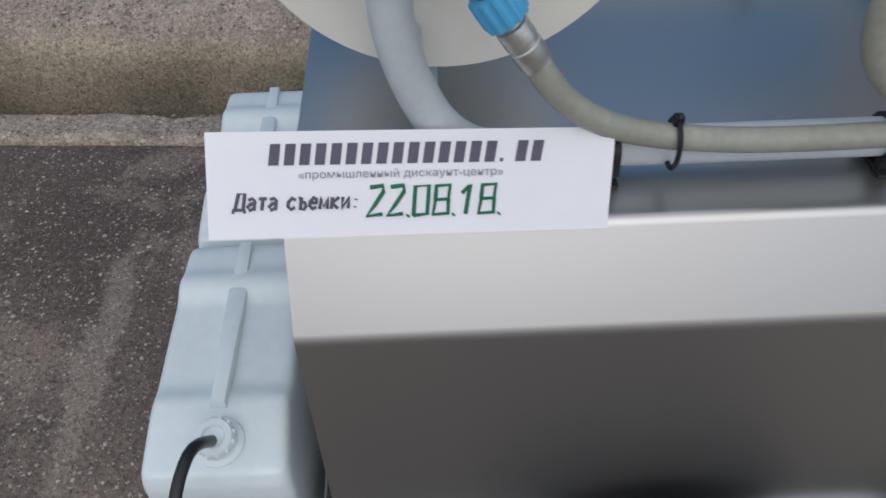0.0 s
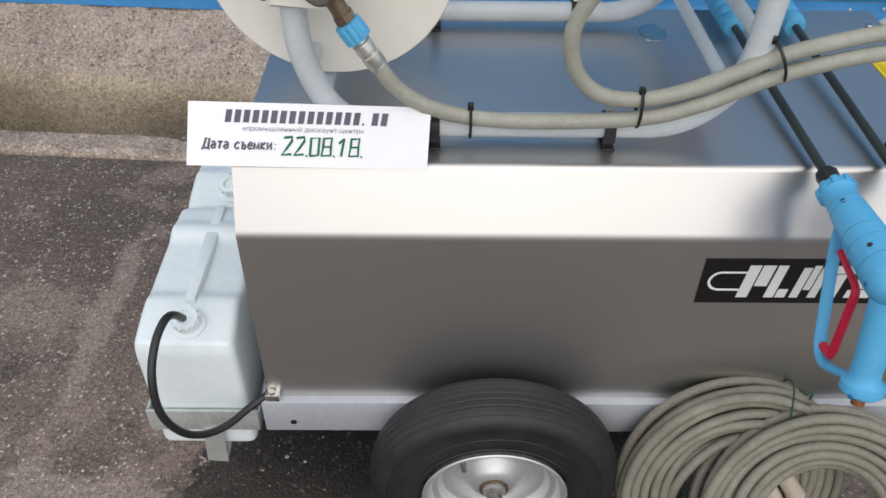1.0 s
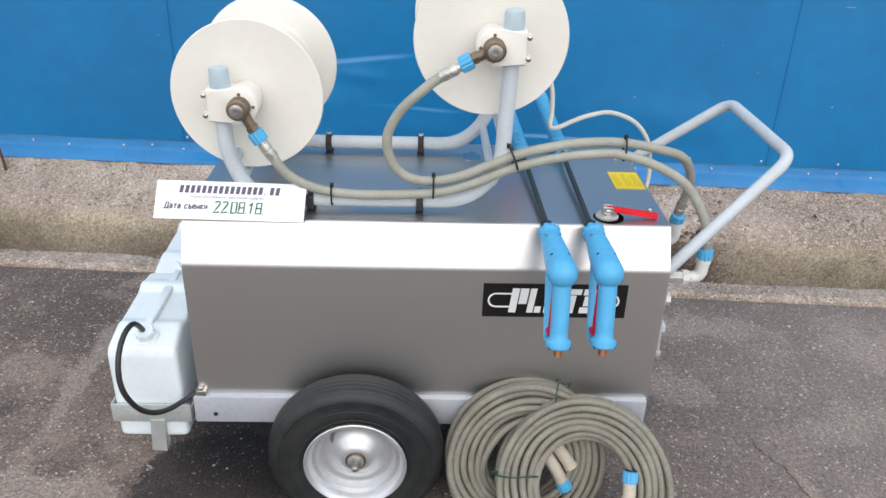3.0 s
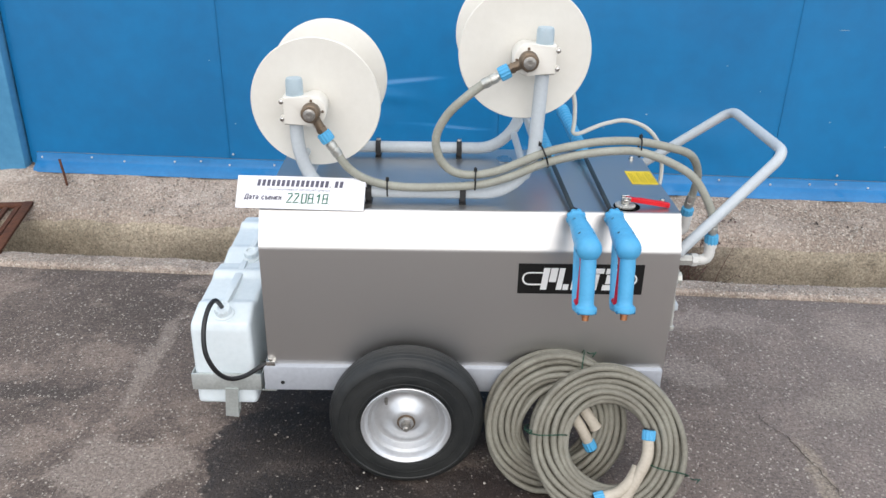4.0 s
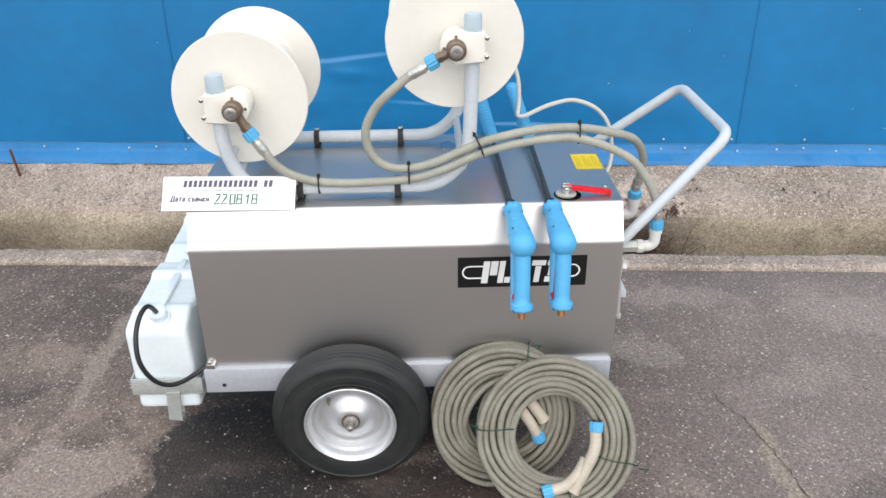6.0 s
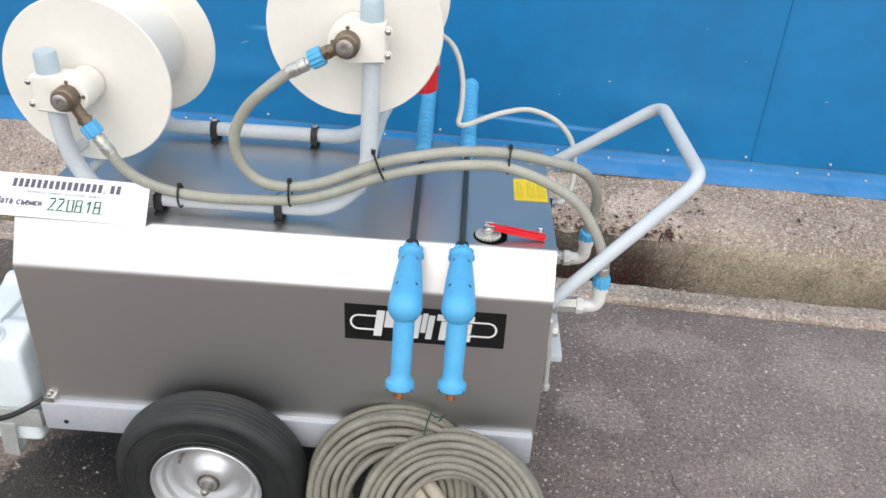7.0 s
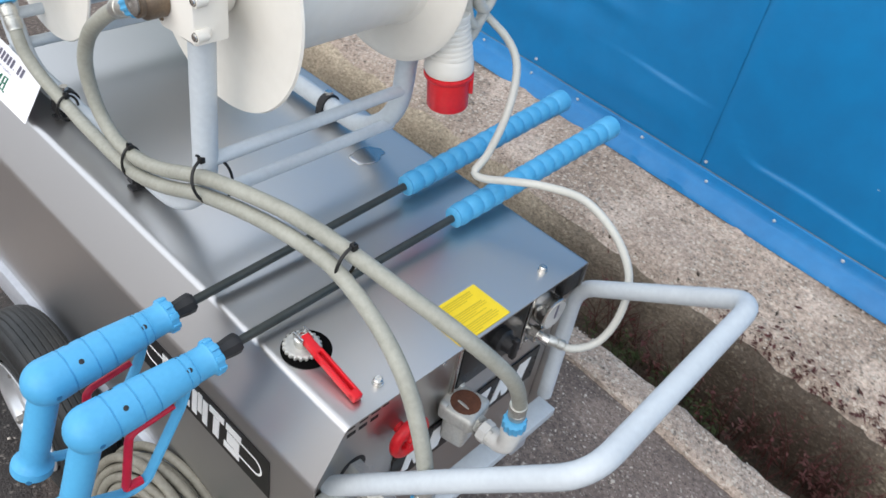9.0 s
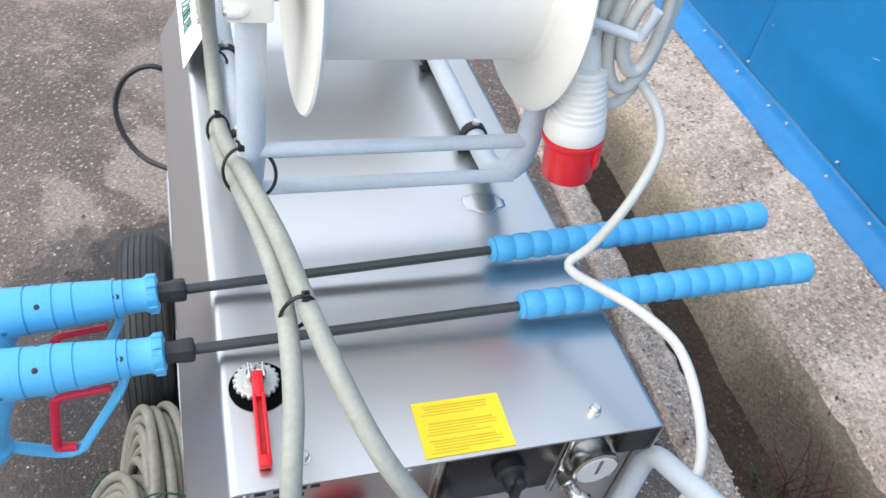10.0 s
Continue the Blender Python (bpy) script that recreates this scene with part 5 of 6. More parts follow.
line = [(0.742, 0.485, 1.075), (0.746, 0.52, 1.05), (0.757, 0.556, 1.018), (0.782, 0.572, 0.996), (0.812, 0.568, 0.975), (0.832, 0.553, 0.945), (0.845, 0.528, 0.895), (0.845, 0.502, 0.838), (0.84, 0.487, 0.815), (0.848, 0.481, 0.809), (0.868, 0.486, 0.812), (0.9, 0.5, 0.822), (0.948, 0.525, 0.831), (1.01, 0.545, 0.834),
        (1.075, 0.545, 0.81), (1.118, 0.545, 0.76), (1.132, 0.535, 0.695), (1.125, 0.51, 0.642), (1.1, 0.475, 0.628), (1.068, 0.452, 0.638)]
tube(bm, catmull(line, 0.012), 0.0063, 12)
gauge_line = empty("gauge_line", (1.0, 0.54, 0.75))
tagged(gauge_line, "thin pale grey hose curving to the pressure gauge", "hose")
part("tube", bm, M_CABLE, gauge_line)
bm = bmesh.new()
lathe(bm, [(0.0075, 0), (0.0085, 0.001), (0.0085, 0.012), (0.0072, 0.013), (0.0072, 0.016), (0.0085, 0.017), (0.0085, 0.028), (0.0066, 0.03)], (1.068, 0.452, 0.638), along((1.068, 0.452, 0.638), (1.1, 0.475, 0.628)), 14)
part("ferrule", bm, M_CRIMP, gauge_line, "zinc ferrule")
bm = bmesh.new()
tube(bm, [(0.76, 0.455, 1.105), (0.79, 0.505, 1.1)], 0.006, 10)
tube(bm, [(0.79, 0.505, 1.1), (0.795, 0.512, 1.135)], 0.006, 10)
part("cable_hook", bm, M_GREYPAINT, cart)


# ---- paper sign on the lid's edge ----
sign = empty("paper_sign", (0.1, 0.08, 0.742))
tagged(sign, "folded white paper card with printed text and green handwritten date", "sign")
C_BL, C_BR, C_TL, C_TR = Vector((-0.056, 0.034, 0.744)), Vector((0.259, 0.036, 0.738)), Vector((-0.054, 0.088, 0.8085)), Vector((0.264, 0.074, 0.8095))
SW, SH = 0.315, 0.0795


def on_card(a, b, lift=0.0):
    """A place on the card: a along its foot, b up its front leaf."""
    p = C_BL.lerp(C_BR, a / SW).lerp(C_TL.lerp(C_TR, a / SW), b / SH)
    out = Vector((0, -0.8, 0.6))
    return p + out * (lift + 0.0012 * math.sin(a * 16) * b / SH)


bm = bmesh.new()
nu = 26
front, back = [], []
for i in range(nu + 1):
    a = SW * i / nu
    front.append([bm.verts.new(on_card(a, b)) for b in (0, SH * 0.33, SH * 0.66, SH - 0.001)])
    tp = on_card(a, SH)
    back.append([bm.verts.new(tp), bm.verts.new(tp + Vector((0, 0.016, -0.03))), bm.verts.new(Vector((tp.x, tp.y + 0.03, 0.7425 if 0 <= tp.x else 0.745)))])
for i in range(nu):
    col_a, col_b = front[i] + back[i], front[i + 1] + back[i + 1]
    for j in range(len(col_a) - 1):
        bm.faces.new((col_a[j], col_b[j], col_b[j + 1], col_a[j + 1]))
card = part("card", bm, M_PAPER, sign, smooth=False)
sol = card.modifiers.new("thickness", "SOLIDIFY")
sol.thickness = 0.0005


def lettering(name, body, a, b, size, mat, width, shear=0.0, bold=0.0, spacing=1.0):
    """Built-in letters as a mesh, fitted to a width, laid on the card."""
    cu = bpy.data.curves.new(name, "FONT")
    cu.body, cu.size, cu.shear, cu.offset, cu.space_character, cu.resolution_u = body, 1.0, shear, bold, spacing, 4
    ob = bpy.data.objects.new(name, cu)
    scene.collection.objects.link(ob)
    bpy.context.view_layer.update()
    me = bpy.data.meshes.new_from_object(ob.evaluated_get(bpy.context.evaluated_depsgraph_get()))
    bpy.data.objects.remove(ob)
    bpy.data.curves.remove(cu)
    xs = [v.co.x for v in me.vertices]
    k, x0 = width / (max(xs) - min(xs)), min(xs)
    # joined corners make one glyph outline; each becomes a part
    owner = list(range(len(me.vertices)))

    def root(i):
        while owner[i] != i:
            i = owner[i]
        return i

    for e in me.edges:
        owner[root(e.vertices[0])] = root(e.vertices[1])
    glyphs = {}
    for f in me.polygons:
        glyphs.setdefault(root(f.vertices[0]), []).append(f)
    for faces in glyphs.values():
        bm = bmesh.new()
        made = {}
        for f in faces:
            for i in f.vertices:
                if i not in made:
                    co = me.vertices[i].co
                    made[i] = bm.verts.new(on_card(a + (co.x - x0) * k, b + co.y * size, 0.0016))
            bm.faces.new([made[i] for i in f.vertices])
        part(name, bm, mat, sign, smooth=False)
    bpy.data.meshes.remove(me)


# the sender's name becomes slanted plain bars, one for each letter
for k in range(18):
    a = 0.0485 + k * 0.0119
    bm = bmesh.new()
    w = 0.0025 if k == 15 else 0.0079
    hgt = 0.0028 if k == 15 else 0.0158
    sh = 0.0022 * hgt / 0.0158
    corners = [(a, 0.0545), (a + w, 0.0545), (a + w + sh, 0.0545 + hgt), (a + sh, 0.0545 + hgt)]
    bm.faces.new([bm.verts.new(on_card(p, q, 0.0008)) for p, q in corners])
    part("letter_bar", bm, M_INK, sign, smooth=False)
lettering("tagline_letter", "«промышленный дискаунт-центр»", 0.072, 0.0445, 0.0082, M_INK_PALE, 0.158, 0.0)
PRINT = {"Д": [[(0, -0.15), (0, 0.05), (1, 0.05), (1, -0.15)], [(0.15, 0.05), (0.3, 1), (0.85, 1), (0.85, 0.05)]],
         "а": [[(0.1, 0.62), (0.5, 0.7), (0.85, 0.55), (0.85, 0)], [(0.85, 0.4), (0.4, 0.4), (0.05, 0.2), (0.35, 0), (0.85, 0.15)]],
         "т": [[(0.05, 0.68), (0.95, 0.68)], [(0.5, 0.68), (0.5, 0)]],
         "с": [[(0.92, 0.55), (0.5, 0.7), (0.1, 0.45), (0.1, 0.2), (0.5, 0), (0.92, 0.14)]],
         "ъ": [[(0, 0.68), (0.3, 0.68), (0.3, 0), (0.75, 0), (0.95, 0.2), (0.75, 0.4), (0.3, 0.4)]],
         "е": [[(0.1, 0.36), (0.9, 0.36), (0.8, 0.6), (0.5, 0.7), (0.1, 0.45), (0.1, 0.2), (0.5, 0), (0.9, 0.12)]],
         "м": [[(0.05, 0), (0.1, 0.68), (0.5, 0.1), (0.9, 0.68), (0.95, 0)]],
         "к": [[(0.15, 0.68), (0.15, 0)], [(0.9, 0.68), (0.2, 0.34), (0.95, 0)]],
         "и": [[(0.1, 0.68), (0.1, 0), (0.9, 0.68), (0.9, 0)]],
         ":": [[(0.4, 0.05), (0.4, 0.1)], [(0.4, 0.5), (0.4, 0.55)]]}
x = 0.02
for ch in "Дата съемки:":
    if ch in PRINT:
        bm = bmesh.new()
        w = 0.0088 if ch == "Д" else 0.0066
        for line_ in PRINT[ch]:
            tube(bm, [on_card(x + a * w + b * 0.002, 0.0215 + b * 0.0125, 0.0005) for a, b in line_], 0.00145, 5)
        part("caption_letter", bm, M_INK, sign)
    x += 0.0104 if ch == "Д" else 0.0084 if ch != " " else 0.006


# the date is drawn as marker strokes
def stroke(points):
    bm = bmesh.new()
    tube(bm, [on_card(a, b, 0.0006) for a, b in points], 0.0017, 6)
    return part("date_stroke", bm, M_GREEN, sign)


DW, DH, D0, DB = 0.0125, 0.0235, 0.1235, 0.0145
GLYPH = {"2": [[(0.1, 0.95), (0.9, 1.0), (0.95, 0.8), (0.5, 0.4), (0.02, 0.02), (1.0, 0.08)]],
         "0": [[(0.1, 0.0), (0.05, 0.95), (0.9, 0.98), (0.95, 0.05), (0.1, 0.0)]],
         "8": [[(0.1, 0.5), (0.08, 0.95), (0.92, 0.98), (0.9, 0.52), (0.1, 0.5), (0.03, 0.02), (0.97, 0.05), (0.9, 0.52)]],
         "1": [[(0.15, 0.7), (0.6, 0.98), (0.5, 0.02)]]}
x = D0
for ch in "22.08.18.":
    if ch == ".":
        stroke([(x, DB - 0.0005), (x + 0.001, DB + 0.0005)])
        x += 0.0036
        continue
    for line_ in GLYPH[ch]:
        stroke([(x + a * DW + b * 0.0022, DB + b * DH) for a, b in line_])
    x += DW + 0.0036

# ---- canisters on their tray ----
def canister():
    """A milky jerrycan: platform with the neck in front, a recess spanned by the moulded grip, a cross ridge and the rear shoulder."""
    top = empty("canister", (-0.115, 0.135, 0.2))
    bm = bmesh.new()
    x0, x1, depth = -0.2, -0.037, 0.342
    xc = (x0 + x1) / 2
    prof = [(0.0, 0.182), (0.0, 0.418), (0.012, 0.432), (0.088, 0.453), (0.104, 0.444), (0.228, 0.45), (0.243, 0.463), (0.262, 0.463), (0.274, 0.456), (0.318, 0.453), (depth, 0.428), (depth, 0.182)]
    prism(bm, prof, x0, x1, axes((0, 0, 0), (0, 1, 0), (0, 0, 1), (1, 0, 0)))
    upright = [e for e in bm.edges if abs(e.verts[0].co.z - e.verts[1].co.z) > 0.2]
    bmesh.ops.bevel(bm, geom=upright, offset=0.03, segments=6, profile=0.5, affect="EDGES", clamp_overlap=True)
    rim = [e for e in bm.edges if e.calc_face_angle(0) > 0.5]
    bmesh.ops.bevel(bm, geom=rim, offset=0.014, segments=5, profile=0.5, affect="EDGES", clamp_overlap=True)
    for v in bm.verts:
        k = max(0.0, (v.co.z - 0.39) / 0.076)
        v.co.x = xc + (v.co.x - xc) * (1 - 0.09 * k)
        v.co.x += 0.0022 * noise.noise(v.co * 9)
        v.co.y += 0.0022 * noise.noise(v.co * 8 + Vector((3, 0, 0)))
    body = part("body", bm, M_CAN, top)
    melt = body.modifiers.new("moulded", "REMESH")
    melt.mode, melt.voxel_size, melt.use_smooth_shade = "VOXEL", 0.005, True
    soft = body.modifiers.new("softened", "SMOOTH")
    soft.factor, soft.iterations = 0.5, 10
    bm = bmesh.new()
    for y0, y1, w0, w1, z in ((0.075, 0.25, 0.0085, 0.012, 0.4595), (0.25, 0.318, 0.0095, 0.008, 0.4615)):
        out = [(-w0, y0), (w0, y0), (w1, y1), (-w1, y1)]
        prism(bm, out, 0.435, z, Matrix.Translation((xc, 0, 0)), 0.004)
    part("grip", bm, M_CAN, top, "moulded carrying grip")
    n0, nd = Vector((xc + 0.004, 0.038, 0.441)), Vector((0, -0.32, 1)).normalized()
    bm = bmesh.new()
    lathe(bm, [(0.029, -0.01), (0.027, 0.003), (0.021, 0.005), (0.0195, 0.012), (0.0205, 0.0135), (0.0205, 0.022), (0.019, 0.0245), (0.0125, 0.025), (0.0105, 0.021), (0, 0.021)], n0, nd, 28)
    neck = part("neck", bm, M_CAN, top)
    bm = bmesh.new()
    for k in range(12):
        t = 2 * math.pi * k / 12
        side = nd.orthogonal().normalized()
        at = n0 + nd * 0.018 + (side * math.cos(t) + nd.cross(side) * math.sin(t)) * 0.0206
        lathe(bm, [(0.0022, -0.005), (0.0022, 0.005)], at, nd, 6)
    part("cap_ribs", bm, M_CAN, neck)
    return top


can = canister()
tagged(can, "milky white plastic canister with moulded handle, in a tray", "canister", "canisters")
copy_thing(can, pose(-0.115, 0.483, 0.2))
tray = empty("canister_tray", (-0.115, 0.28, 0.2))
for lo, hi in (((-0.206, -0.01, 0.234), (-0.022, -0.004, 0.284)), ((-0.206, 0.698, 0.234), (-0.022, 0.704, 0.284)), ((-0.206, -0.0035, 0.234), (-0.202, 0.6975, 0.284)), ((-0.026, -0.0035, 0.234), (-0.022, 0.6975, 0.27))):
    bm = bmesh.new()
    box(bm, lo, hi, 0.002)
    part("side_strip", bm, M_GALV, tray, "galvanised steel strip")
for y in (0.09, 0.26, 0.45, 0.62):
    bm = bmesh.new()
    box(bm, (-0.206, y - 0.02, 0.175), (0.0, y + 0.02, 0.1815), 0.002)
    for x in (-0.2045, -0.024):
        box(bm, (x - 0.002, y - 0.02, 0.175), (x + 0.002, y + 0.02, 0.235), 0.001)
    part("base_strap", bm, M_GALV, tray)
bm = bmesh.new()
prism(bm, [(-0.125, 0.152), (-0.09, 0.148), (-0.084, 0.24), (-0.118, 0.24)], 0, 0.004, axes((0, -0.0095, 0), (1, 0, 0), (0, 0, 1), (0, -1, 0)))
box(bm, (-0.122, -0.012, 0.15), (-0.09, 0.02, 0.155), 0.001)
box(bm, (-0.122, 0.016, 0.15), (-0.09, 0.02, 0.1815), 0.001)
part("tongue", bm, M_GALV, tray, "bent galvanised tongue")
tagged(tray, "galvanised steel tray bolted to the chassis end", "tray")
bm = bmesh.new()
xc = -0.1135
pts = [(xc, 0.022, 0.47), (xc - 0.003, 0.003, 0.496), (-0.121, -0.016, 0.508), (-0.127, -0.05, 0.502), (-0.131, -0.085, 0.472), (-0.129, -0.106, 0.425), (-0.119, -0.11, 0.385), (-0.102, -0.098, 0.343), (-0.08, -0.076, 0.315), (-0.055, -0.05, 0.305), (-0.03, -0.02, 0.306), (0.002, 0.002, 0.318)]
tube(bm, catmull(pts, 0.01), 0.0062, 12)
tagged(part("suction_hose", bm, M_BLACKHOSE), "black suction tube from the canister cap to the housing", "hose")


# ---- coiled hoses leaning on the cart ----
def coil(bottom, tilt, yaw, R, slots, seed, text, ends):
    """One hose wound through given (radius, depth) slots, leaning back; ends lie inside the ring."""
    rnd = random.Random(seed)
    up = Matrix.Rotation(radians(yaw), 3, "Z") @ Vector((0, math.sin(radians(tilt)), math.cos(radians(tilt))))
    side = Matrix.Rotation(radians(yaw), 3, "Z") @ Vector((1, 0, 0))
    out = side.cross(up)
    c = Vector(bottom) + up * R
    lay = lambda a, b, n: c + side * a + up * b + out * n
    top = empty("hose_coil", bottom)
    tagged(top, text, "hose coil", "hose coils leaning on the cart")
    pts, turn = [], 90
    total = len(slots) * turn
    start = 4.45 + 0.3 * rnd.random()
    for k in range(total + 1):
        a = 2 * math.pi * k / turn + start
        i = min(k // turn, len(slots) - 1)
        f = (k % turn) / turn
        j = min(i + 1, len(slots) - 1)
        s = 0 if f < 0.78 else (f - 0.78) / 0.22
        s = s * s * (3 - 2 * s)
        r = slots[i][0] + (slots[j][0] - slots[i][0]) * s
        n = slots[i][1] + (slots[j][1] - slots[i][1]) * s
        r += 0.004 * math.sin(a * 2 + seed + 0.35 * (i % 6)) + 0.002 * math.sin(a * 3 + i * 1.3)
        n += 0.0035 * math.sin(a * 2 + i * 1.9 + seed * 2)
        if k < 16:
            r -= 0.012 * (1 - k / 16)
        pts.append(lay(r * math.cos(a), r * math.sin(a) * 1.02, n))
    bm = bmesh.new()
    tube(bm, pts, 0.0079, 12)
    part("hose", bm, M_COIL, top)
    for path, nut_first in ends:
        p = [lay(*q) for q in path]
        bm = bmesh.new()
        cp = catmull(p, 0.01)
        n = len(cp)
        tube(bm, cp, [0.0145 if k < n * 0.88 else 0.0145 + 0.0045 * (k - n * 0.88) / (n * 0.12) for k in range(n)], 14)
        sleeve = part("sleeve", bm, M_SLEEVE, top, "cream rubber end sleeve")
        if not nut_first:
            continue
        bm = bmesh.new()
        knurled_nut(bm, p[0] - (p[1] - p[0]).normalized() * 0.01, p[0] - p[1], 0.017, 0.027)
        part("nut", bm, M_BLUE, top, "ribbed sky-blue union nut")
        bm = bmesh.new()
        lathe(bm, [(0.0125, 0), (0.0125, 0.003), (0.009, 0.003), (0.008, -0.004), (0, -0.004)], p[0] - (p[1] - p[0]).normalized() * 0.0243, p[0] - p[1], 14)
        part("bore", bm, M_BLACK, top)
    for ang, r_in, r_out in WIRES:
        bm = bmesh.new()
        a = radians(ang)
        e = Vector((math.cos(a), math.sin(a)))
        loop = []
        for k in range(24):
            t = 2 * math.pi * k / 24
            rr = (r_in + r_out) / 2 + (r_out - r_in) / 2 * math.cos(t)
            loop.append(lay(e.x * rr - e.y * 0.006 * math.sin(t * 2), e.y * rr + e.x * 0.006 * math.sin(t * 2), 0.042 * math.sin(t)))
        tube(bm, loop, 0.0017, 6, closed=True)
        q = lay(e.x * (r_out + 0.002), e.y * (r_out + 0.002), 0.02)
        tube(bm, catmull([q, q + out * 0.012 + side * 0.006, q + side * 0.018 + out * 0.006, q + side * 0.012 - up * 0.008 + out * 0.012, q + side * 0.024]), 0.0016, 6)
        part("binding_wire", bm, M_WIRE, top, "green coated binding wire")
    return top


WIRES = [(70, 0.1, 0.21)]
slots = [(0.183 - 0.0157 * k, n0 + 0.003 * math.sin(k * 2.3 + n0 * 90)) for n0 in (-0.018, 0.0, 0.018) for k in (range(6) if n0 else range(5, -1, -1))] + [(0.1, 0.01)]
coil((0.765, -0.115, 0.0), 13, 4, 0.191, slots, 4, "dirty grey-green hose coil leaning against the housing", [([(0.082, -0.045, 0.03), (0.065, -0.01, 0.03), (0.035, 0.04, 0.028), (0.01, 0.095, 0.02)], True), ([(0.012, 0.11, 0.03), (0.05, 0.07, 0.032), (0.085, 0.02, 0.034), (0.1, -0.004, 0.036)], False)])
WIRES = [(172, 0.1, 0.215), (-20, 0.1, 0.22), (-75, 0.12, 0.215)]
slots = [(0.19 - 0.0155 * k, n0 + 0.003 * math.sin(k * 1.9 + n0 * 70)) for n0 in (-0.018, 0.0, 0.018) for k in (range(6) if n0 else range(5, -1, -1))] + [(0.11, 0.01)]
coil((0.882, -0.235, 0.0), 27, -3, 0.198, slots, 9, "dirty grey-green hose coil tied with green wire", [([(0.098, 0.02, 0.03), (0.095, -0.02, 0.034), (0.08, -0.06, 0.034), (0.055, -0.105, 0.036), (0.04, -0.132, 0.036)], True), ([(-0.012, -0.128, 0.036), (0.02, -0.118, 0.036), (0.05, -0.092, 0.034), (0.075, -0.055, 0.02)], True)])

# ---- weeds and loose chippings ----
random.seed(11)


def weeds(name, mat, count, spots, height, text, ground_z=-0.29):
    bm = bmesh.new()
    for _ in range(count):
        u0, v0, su, sv = random.choice(spots)
        u, v = random.gauss(u0, su), max(random.gauss(v0, sv), V_EDGE + 0.015)
        v = min(v, V_FACE - 0.015) if ground_z < -0.1 else max(v, V_FACE + 0.015)
        base = BUILD @ Vector((u, v, ground_z))
        h = height * random.uniform(0.5, 1.3)
        lean = Vector((random.uniform(-1, 1), random.uniform(-1, 0.6), 0)) * h * 0.6
        path = [base, base + lean * 0.35 + Vector((0, 0, h * 0.55)), base + lean + Vector((0, 0, h))]
        tube(bm, path, [0.0018, 0.0014, 0.0007], 4, cap=False)
        for k in range(random.randint(5, 9)):
            f = random.uniform(0.3, 1.0)
            p = base.lerp(path[2], f)
            a = random.uniform(0, 6.28)
            d = Vector((math.cos(a), math.sin(a), random.uniform(-0.3, 0.6)))
            w = d.cross(Vector((0, 0, 1))).normalized() * random.uniform(0.002, 0.0045)
            ln = random.uniform(0.008, 0.022)
            vs = [bm.verts.new(p), bm.verts.new(p + d * ln * 0.5 + w), bm.verts.new(p + d * ln + Vector((0, 0, -0.004))), bm.verts.new(p + d * ln * 0.5 - w)]
            bm.faces.new(vs)
    return tagged(part(name, bm, mat), text, "weeds", kind="stuff")


weeds("red_weeds", M_LEAF_RED, 120, [(1.36, 1.51, 0.13, 0.02), (1.18, 1.49, 0.1, 0.04), (1.5, 1.515, 0.08, 0.015), (1.3, 1.5, 0.15, 0.03), (0.7, 1.515, 0.06, 0.01), (0.97, 1.515, 0.05, 0.01)], 0.24, "reddish dry weeds growing in the gutter")
weeds("green_weeds", M_LEAF_GREEN, 110, [(1.05, 1.44, 0.1, 0.06), (0.85, 1.45, 0.15, 0.05), (1.25, 1.34, 0.15, 0.06)], 0.1, "dull green weeds growing in the shaded gutter")


weeds("creeping_weeds", M_LEAF_RED, 45, [(1.3, 1.565, 0.13, 0.015), (1.12, 1.57, 0.08, 0.02), (1.52, 1.56, 0.08, 0.01)], 0.05, "reddish weeds creeping over the concrete footing edge", 0.004)


def chippings(name, count, place, size, mat, text):
    verts, faces = [], []
    ico = [(0, 0, 1), (0.9, 0, 0.2), (0.28, 0.85, 0.25), (-0.72, 0.52, 0.15), (-0.72, -0.52, 0.2), (0.28, -0.85, 0.2), (0, 0, -0.6)]
    tri = [(0, 1, 2), (0, 2, 3), (0, 3, 4), (0, 4, 5), (0, 5, 1), (6, 2, 1), (6, 3, 2), (6, 4, 3), (6, 5, 4), (6, 1, 5)]
    for _ in range(count):
        p, s = place(), size * random.uniform(0.5, 1.5)
        m = Matrix.Rotation(random.uniform(0, 6.3), 3, "Z")
        k = len(verts)
        for q in ico:
            v = m @ Vector((q[0] * s * random.uniform(0.7, 1.2), q[1] * s * random.uniform(0.7, 1.2), q[2] * s * 0.6))
            verts.append(p + v)
        faces += [tuple(k + i for i in t) for t in tri]
    me = bpy.data.meshes.new(name)
    me.from_pydata(verts, [], faces)
    me.materials.append(mat)
    return tagged(new(name, me), text, "stones", kind="stuff")


def on_plinth():
    v = random.uniform(V_FACE + 0.02, V_WALL - 0.05)
    return BUILD @ Vector((random.uniform(-2.2, 3.4), v, 0.012 + 0.14 * min(1, (v - V_FACE) / (V_WALL - 0.05 - V_FACE)) ** 0.75 + 0.001))


def on_kerb():
    return BUILD @ Vector((random.uniform(-2.2, 3.4), random.uniform(V_STRIP + 0.015, V_EDGE - 0.01), 0.0145))


def on_road():
    u, v = random.uniform(-2.0, 3.0), random.uniform(-0.9, V_STRIP - 0.02)
    return BUILD @ Vector((u, v, 0.0015))


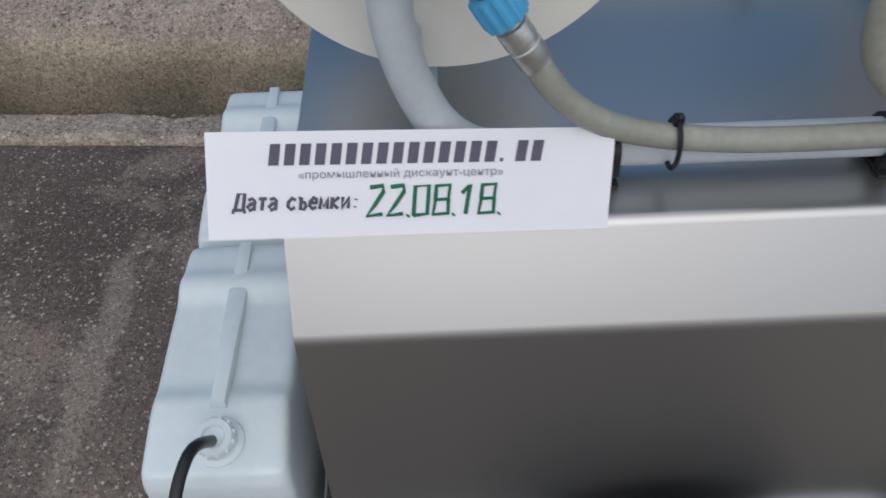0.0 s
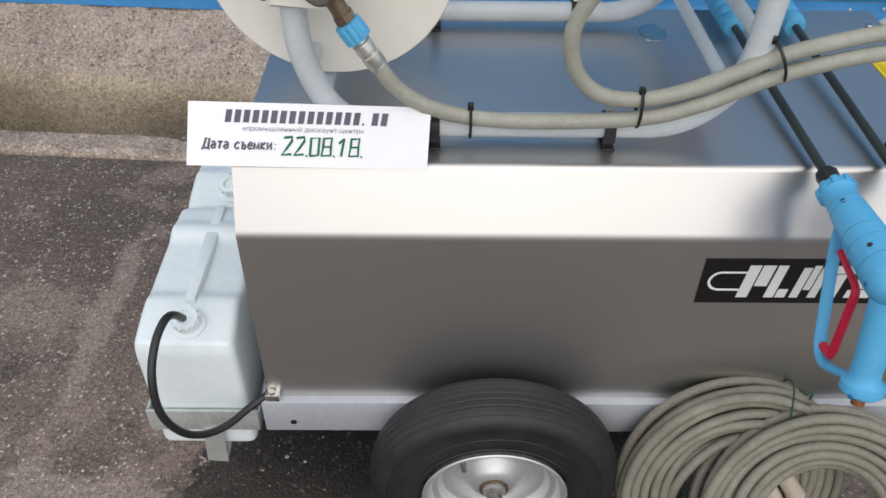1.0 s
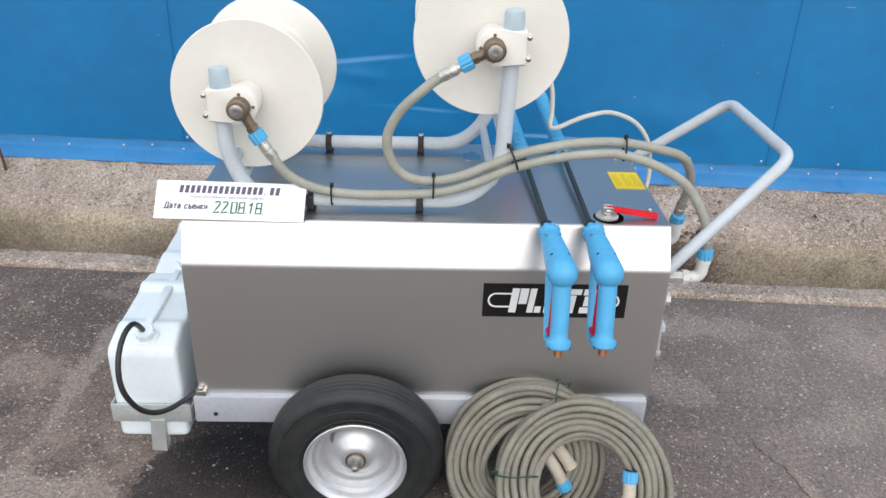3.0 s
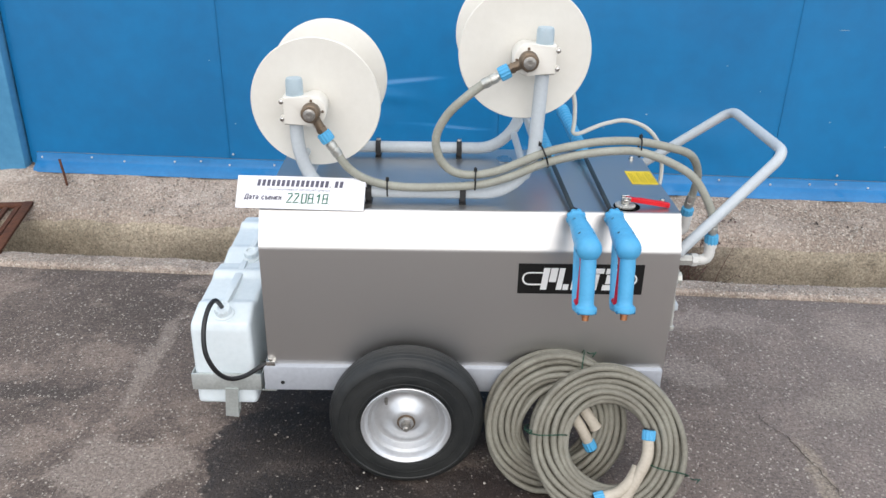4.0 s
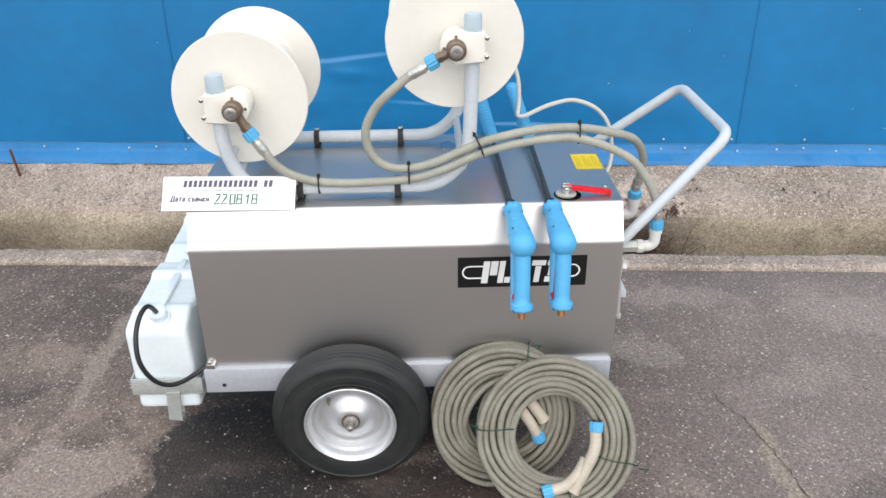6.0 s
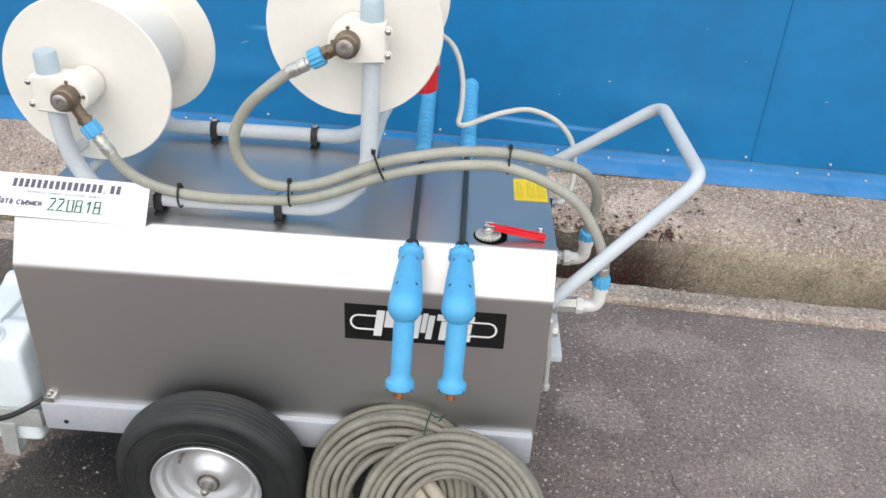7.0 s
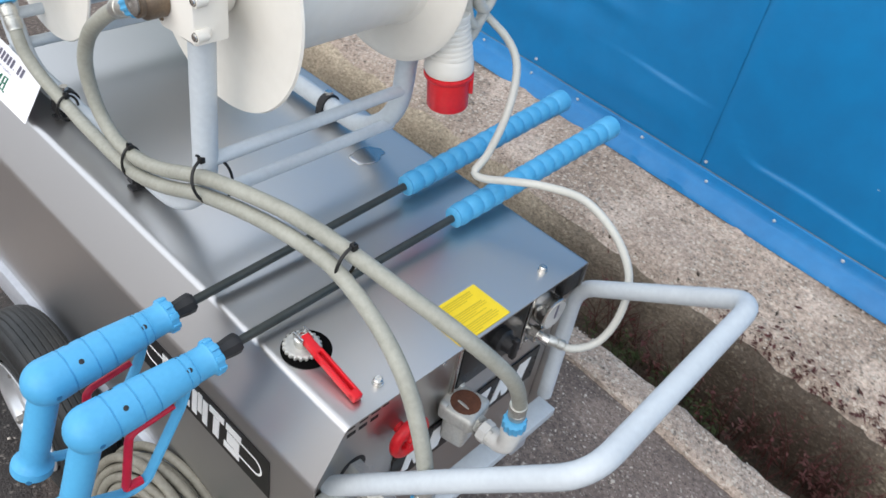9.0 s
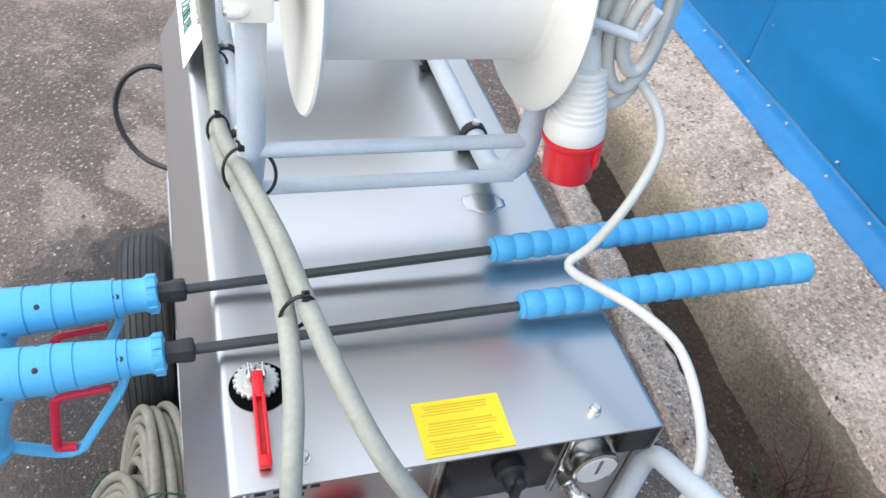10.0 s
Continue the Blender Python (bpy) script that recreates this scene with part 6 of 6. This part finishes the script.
chippings("footing_chippings", 5200, on_plinth, 0.0045, M_PEBBLE, "small pale stones set in the concrete footing")
chippings("kerb_chippings", 1800, on_kerb, 0.004, M_PEBBLE, "small pale stones set in the concrete edging")
chippings("loose_pebbles", 420, on_road, 0.0048, M_PEBBLE, "scattered larger pale stones on the asphalt")
chippings("yard_chippings", 2800, on_road, 0.0026, M_PEBBLE, "small pale chippings on the asphalt")


def litter(name, count, spots, mat, text):
    """Dead leaves lying on the footing and in the gutter."""
    bm = bmesh.new()
    for _ in range(count):
        u0, v0, su, sv = random.choice(spots)
        u, v = random.gauss(u0, su), min(random.gauss(v0, sv), V_WALL - 0.06)
        z = 0.018 + 0.14 * min(1, max(0, v - V_FACE) / (V_WALL - 0.05 - V_FACE)) ** 0.75 if v > V_FACE + 0.01 else -0.278
        if V_EDGE - 0.01 < v < V_FACE + 0.01:
            v = min(max(v, V_EDGE + 0.02), V_FACE - 0.02)
        p, a, r = BUILD @ Vector((u, v, z)), random.uniform(0, 6.28), random.uniform(0.005, 0.013)
        d, w = Vector((math.cos(a), math.sin(a), random.uniform(-0.1, 0.5))) * r, Vector((-math.sin(a), math.cos(a), random.uniform(-0.3, 0.3))) * r * 0.5
        bm.faces.new([bm.verts.new(p - d), bm.verts.new(p + w), bm.verts.new(p + d), bm.verts.new(p - w)])
    return tagged(part(name, bm, mat), text, "leaves", kind="stuff")


litter("dead_leaves", 240, [(1.45, 1.6, 0.2, 0.05), (1.2, 1.58, 0.12, 0.04), (1.4, 1.35, 0.25, 0.1), (0.9, 1.35, 0.3, 0.1)], M_LEAF_RED, "dead reddish leaves lying on the concrete footing and gutter")
litter("dead_leaves", 60, [(1.0, 1.58, 0.25, 0.05), (1.9, 1.6, 0.3, 0.06), (0.6, 1.35, 0.4, 0.1)], M_SOIL, "dark leaf crumbs along the concrete footing edge")
# a crack in the asphalt
bm = bmesh.new()
crack = [(1.44, 0.235), (1.45, 0.17), (1.49, 0.1), (1.505, 0.02), (1.53, -0.08), (1.535, -0.16), (1.56, -0.28), (1.6, -0.42)]
cp = catmull([(x, y, 0.004) for x, y in crack], 0.012)
prev = None
for k, q in enumerate(cp):
    w = 0.0007 + 0.0052 * abs(noise.noise(Vector((k * 0.31, 0, 0)))) * min(1, k / 25)
    off = noise.noise(Vector((k * 0.45, 3, 0))) * 0.012 + noise.noise(Vector((k * 1.3, 8, 0))) * 0.005
    cur = [bm.verts.new(q + Vector((off - w, 0, 0))), bm.verts.new(q + Vector((off + w, 0, 0)))]
    if prev:
        bm.faces.new((prev[0], prev[1], cur[1], cur[0]))
    prev = cur
tagged(part("crack", bm, M_SOIL, smooth=False), "dark jagged crack across the asphalt yard", "crack", kind="structure")

# rain water left on the lid
bm = bmesh.new()
rim = []
for k in range(36):
    a = 2 * math.pi * k / 36
    s = 1 + 0.28 * noise.noise(Vector((math.cos(a) * 1.7, math.sin(a) * 1.7, 4)))+ 0.08 * noise.noise(Vector((math.cos(a) * 6, math.sin(a) * 6, 9)))
    rim.append((0.637 + 0.022 * s * math.cos(a), 0.446 + 0.036 * s * math.sin(a)))
rings = []
for f, z in ((1.0, 0.0004), (0.985, 0.0011), (0.94, 0.0016), (0.8, 0.0018)):
    rings.append([bm.verts.new((0.637 + (x - 0.637) * f, 0.446 + (y - 0.446) * f, Z_TOP + z)) for x, y in rim])
for lo, hi in zip(rings, rings[1:]):
    for j in range(36):
        bm.faces.new((lo[j], lo[(j + 1) % 36], hi[(j + 1) % 36], hi[j]))
bm.faces.new(rings[-1])
bm.faces.new(rings[0][::-1])
bmesh.ops.recalc_face_normals(bm, faces=bm.faces)
tagged(part("water_puddle", bm, M_WATER), "small clear water puddle lying on the steel lid", "puddle")
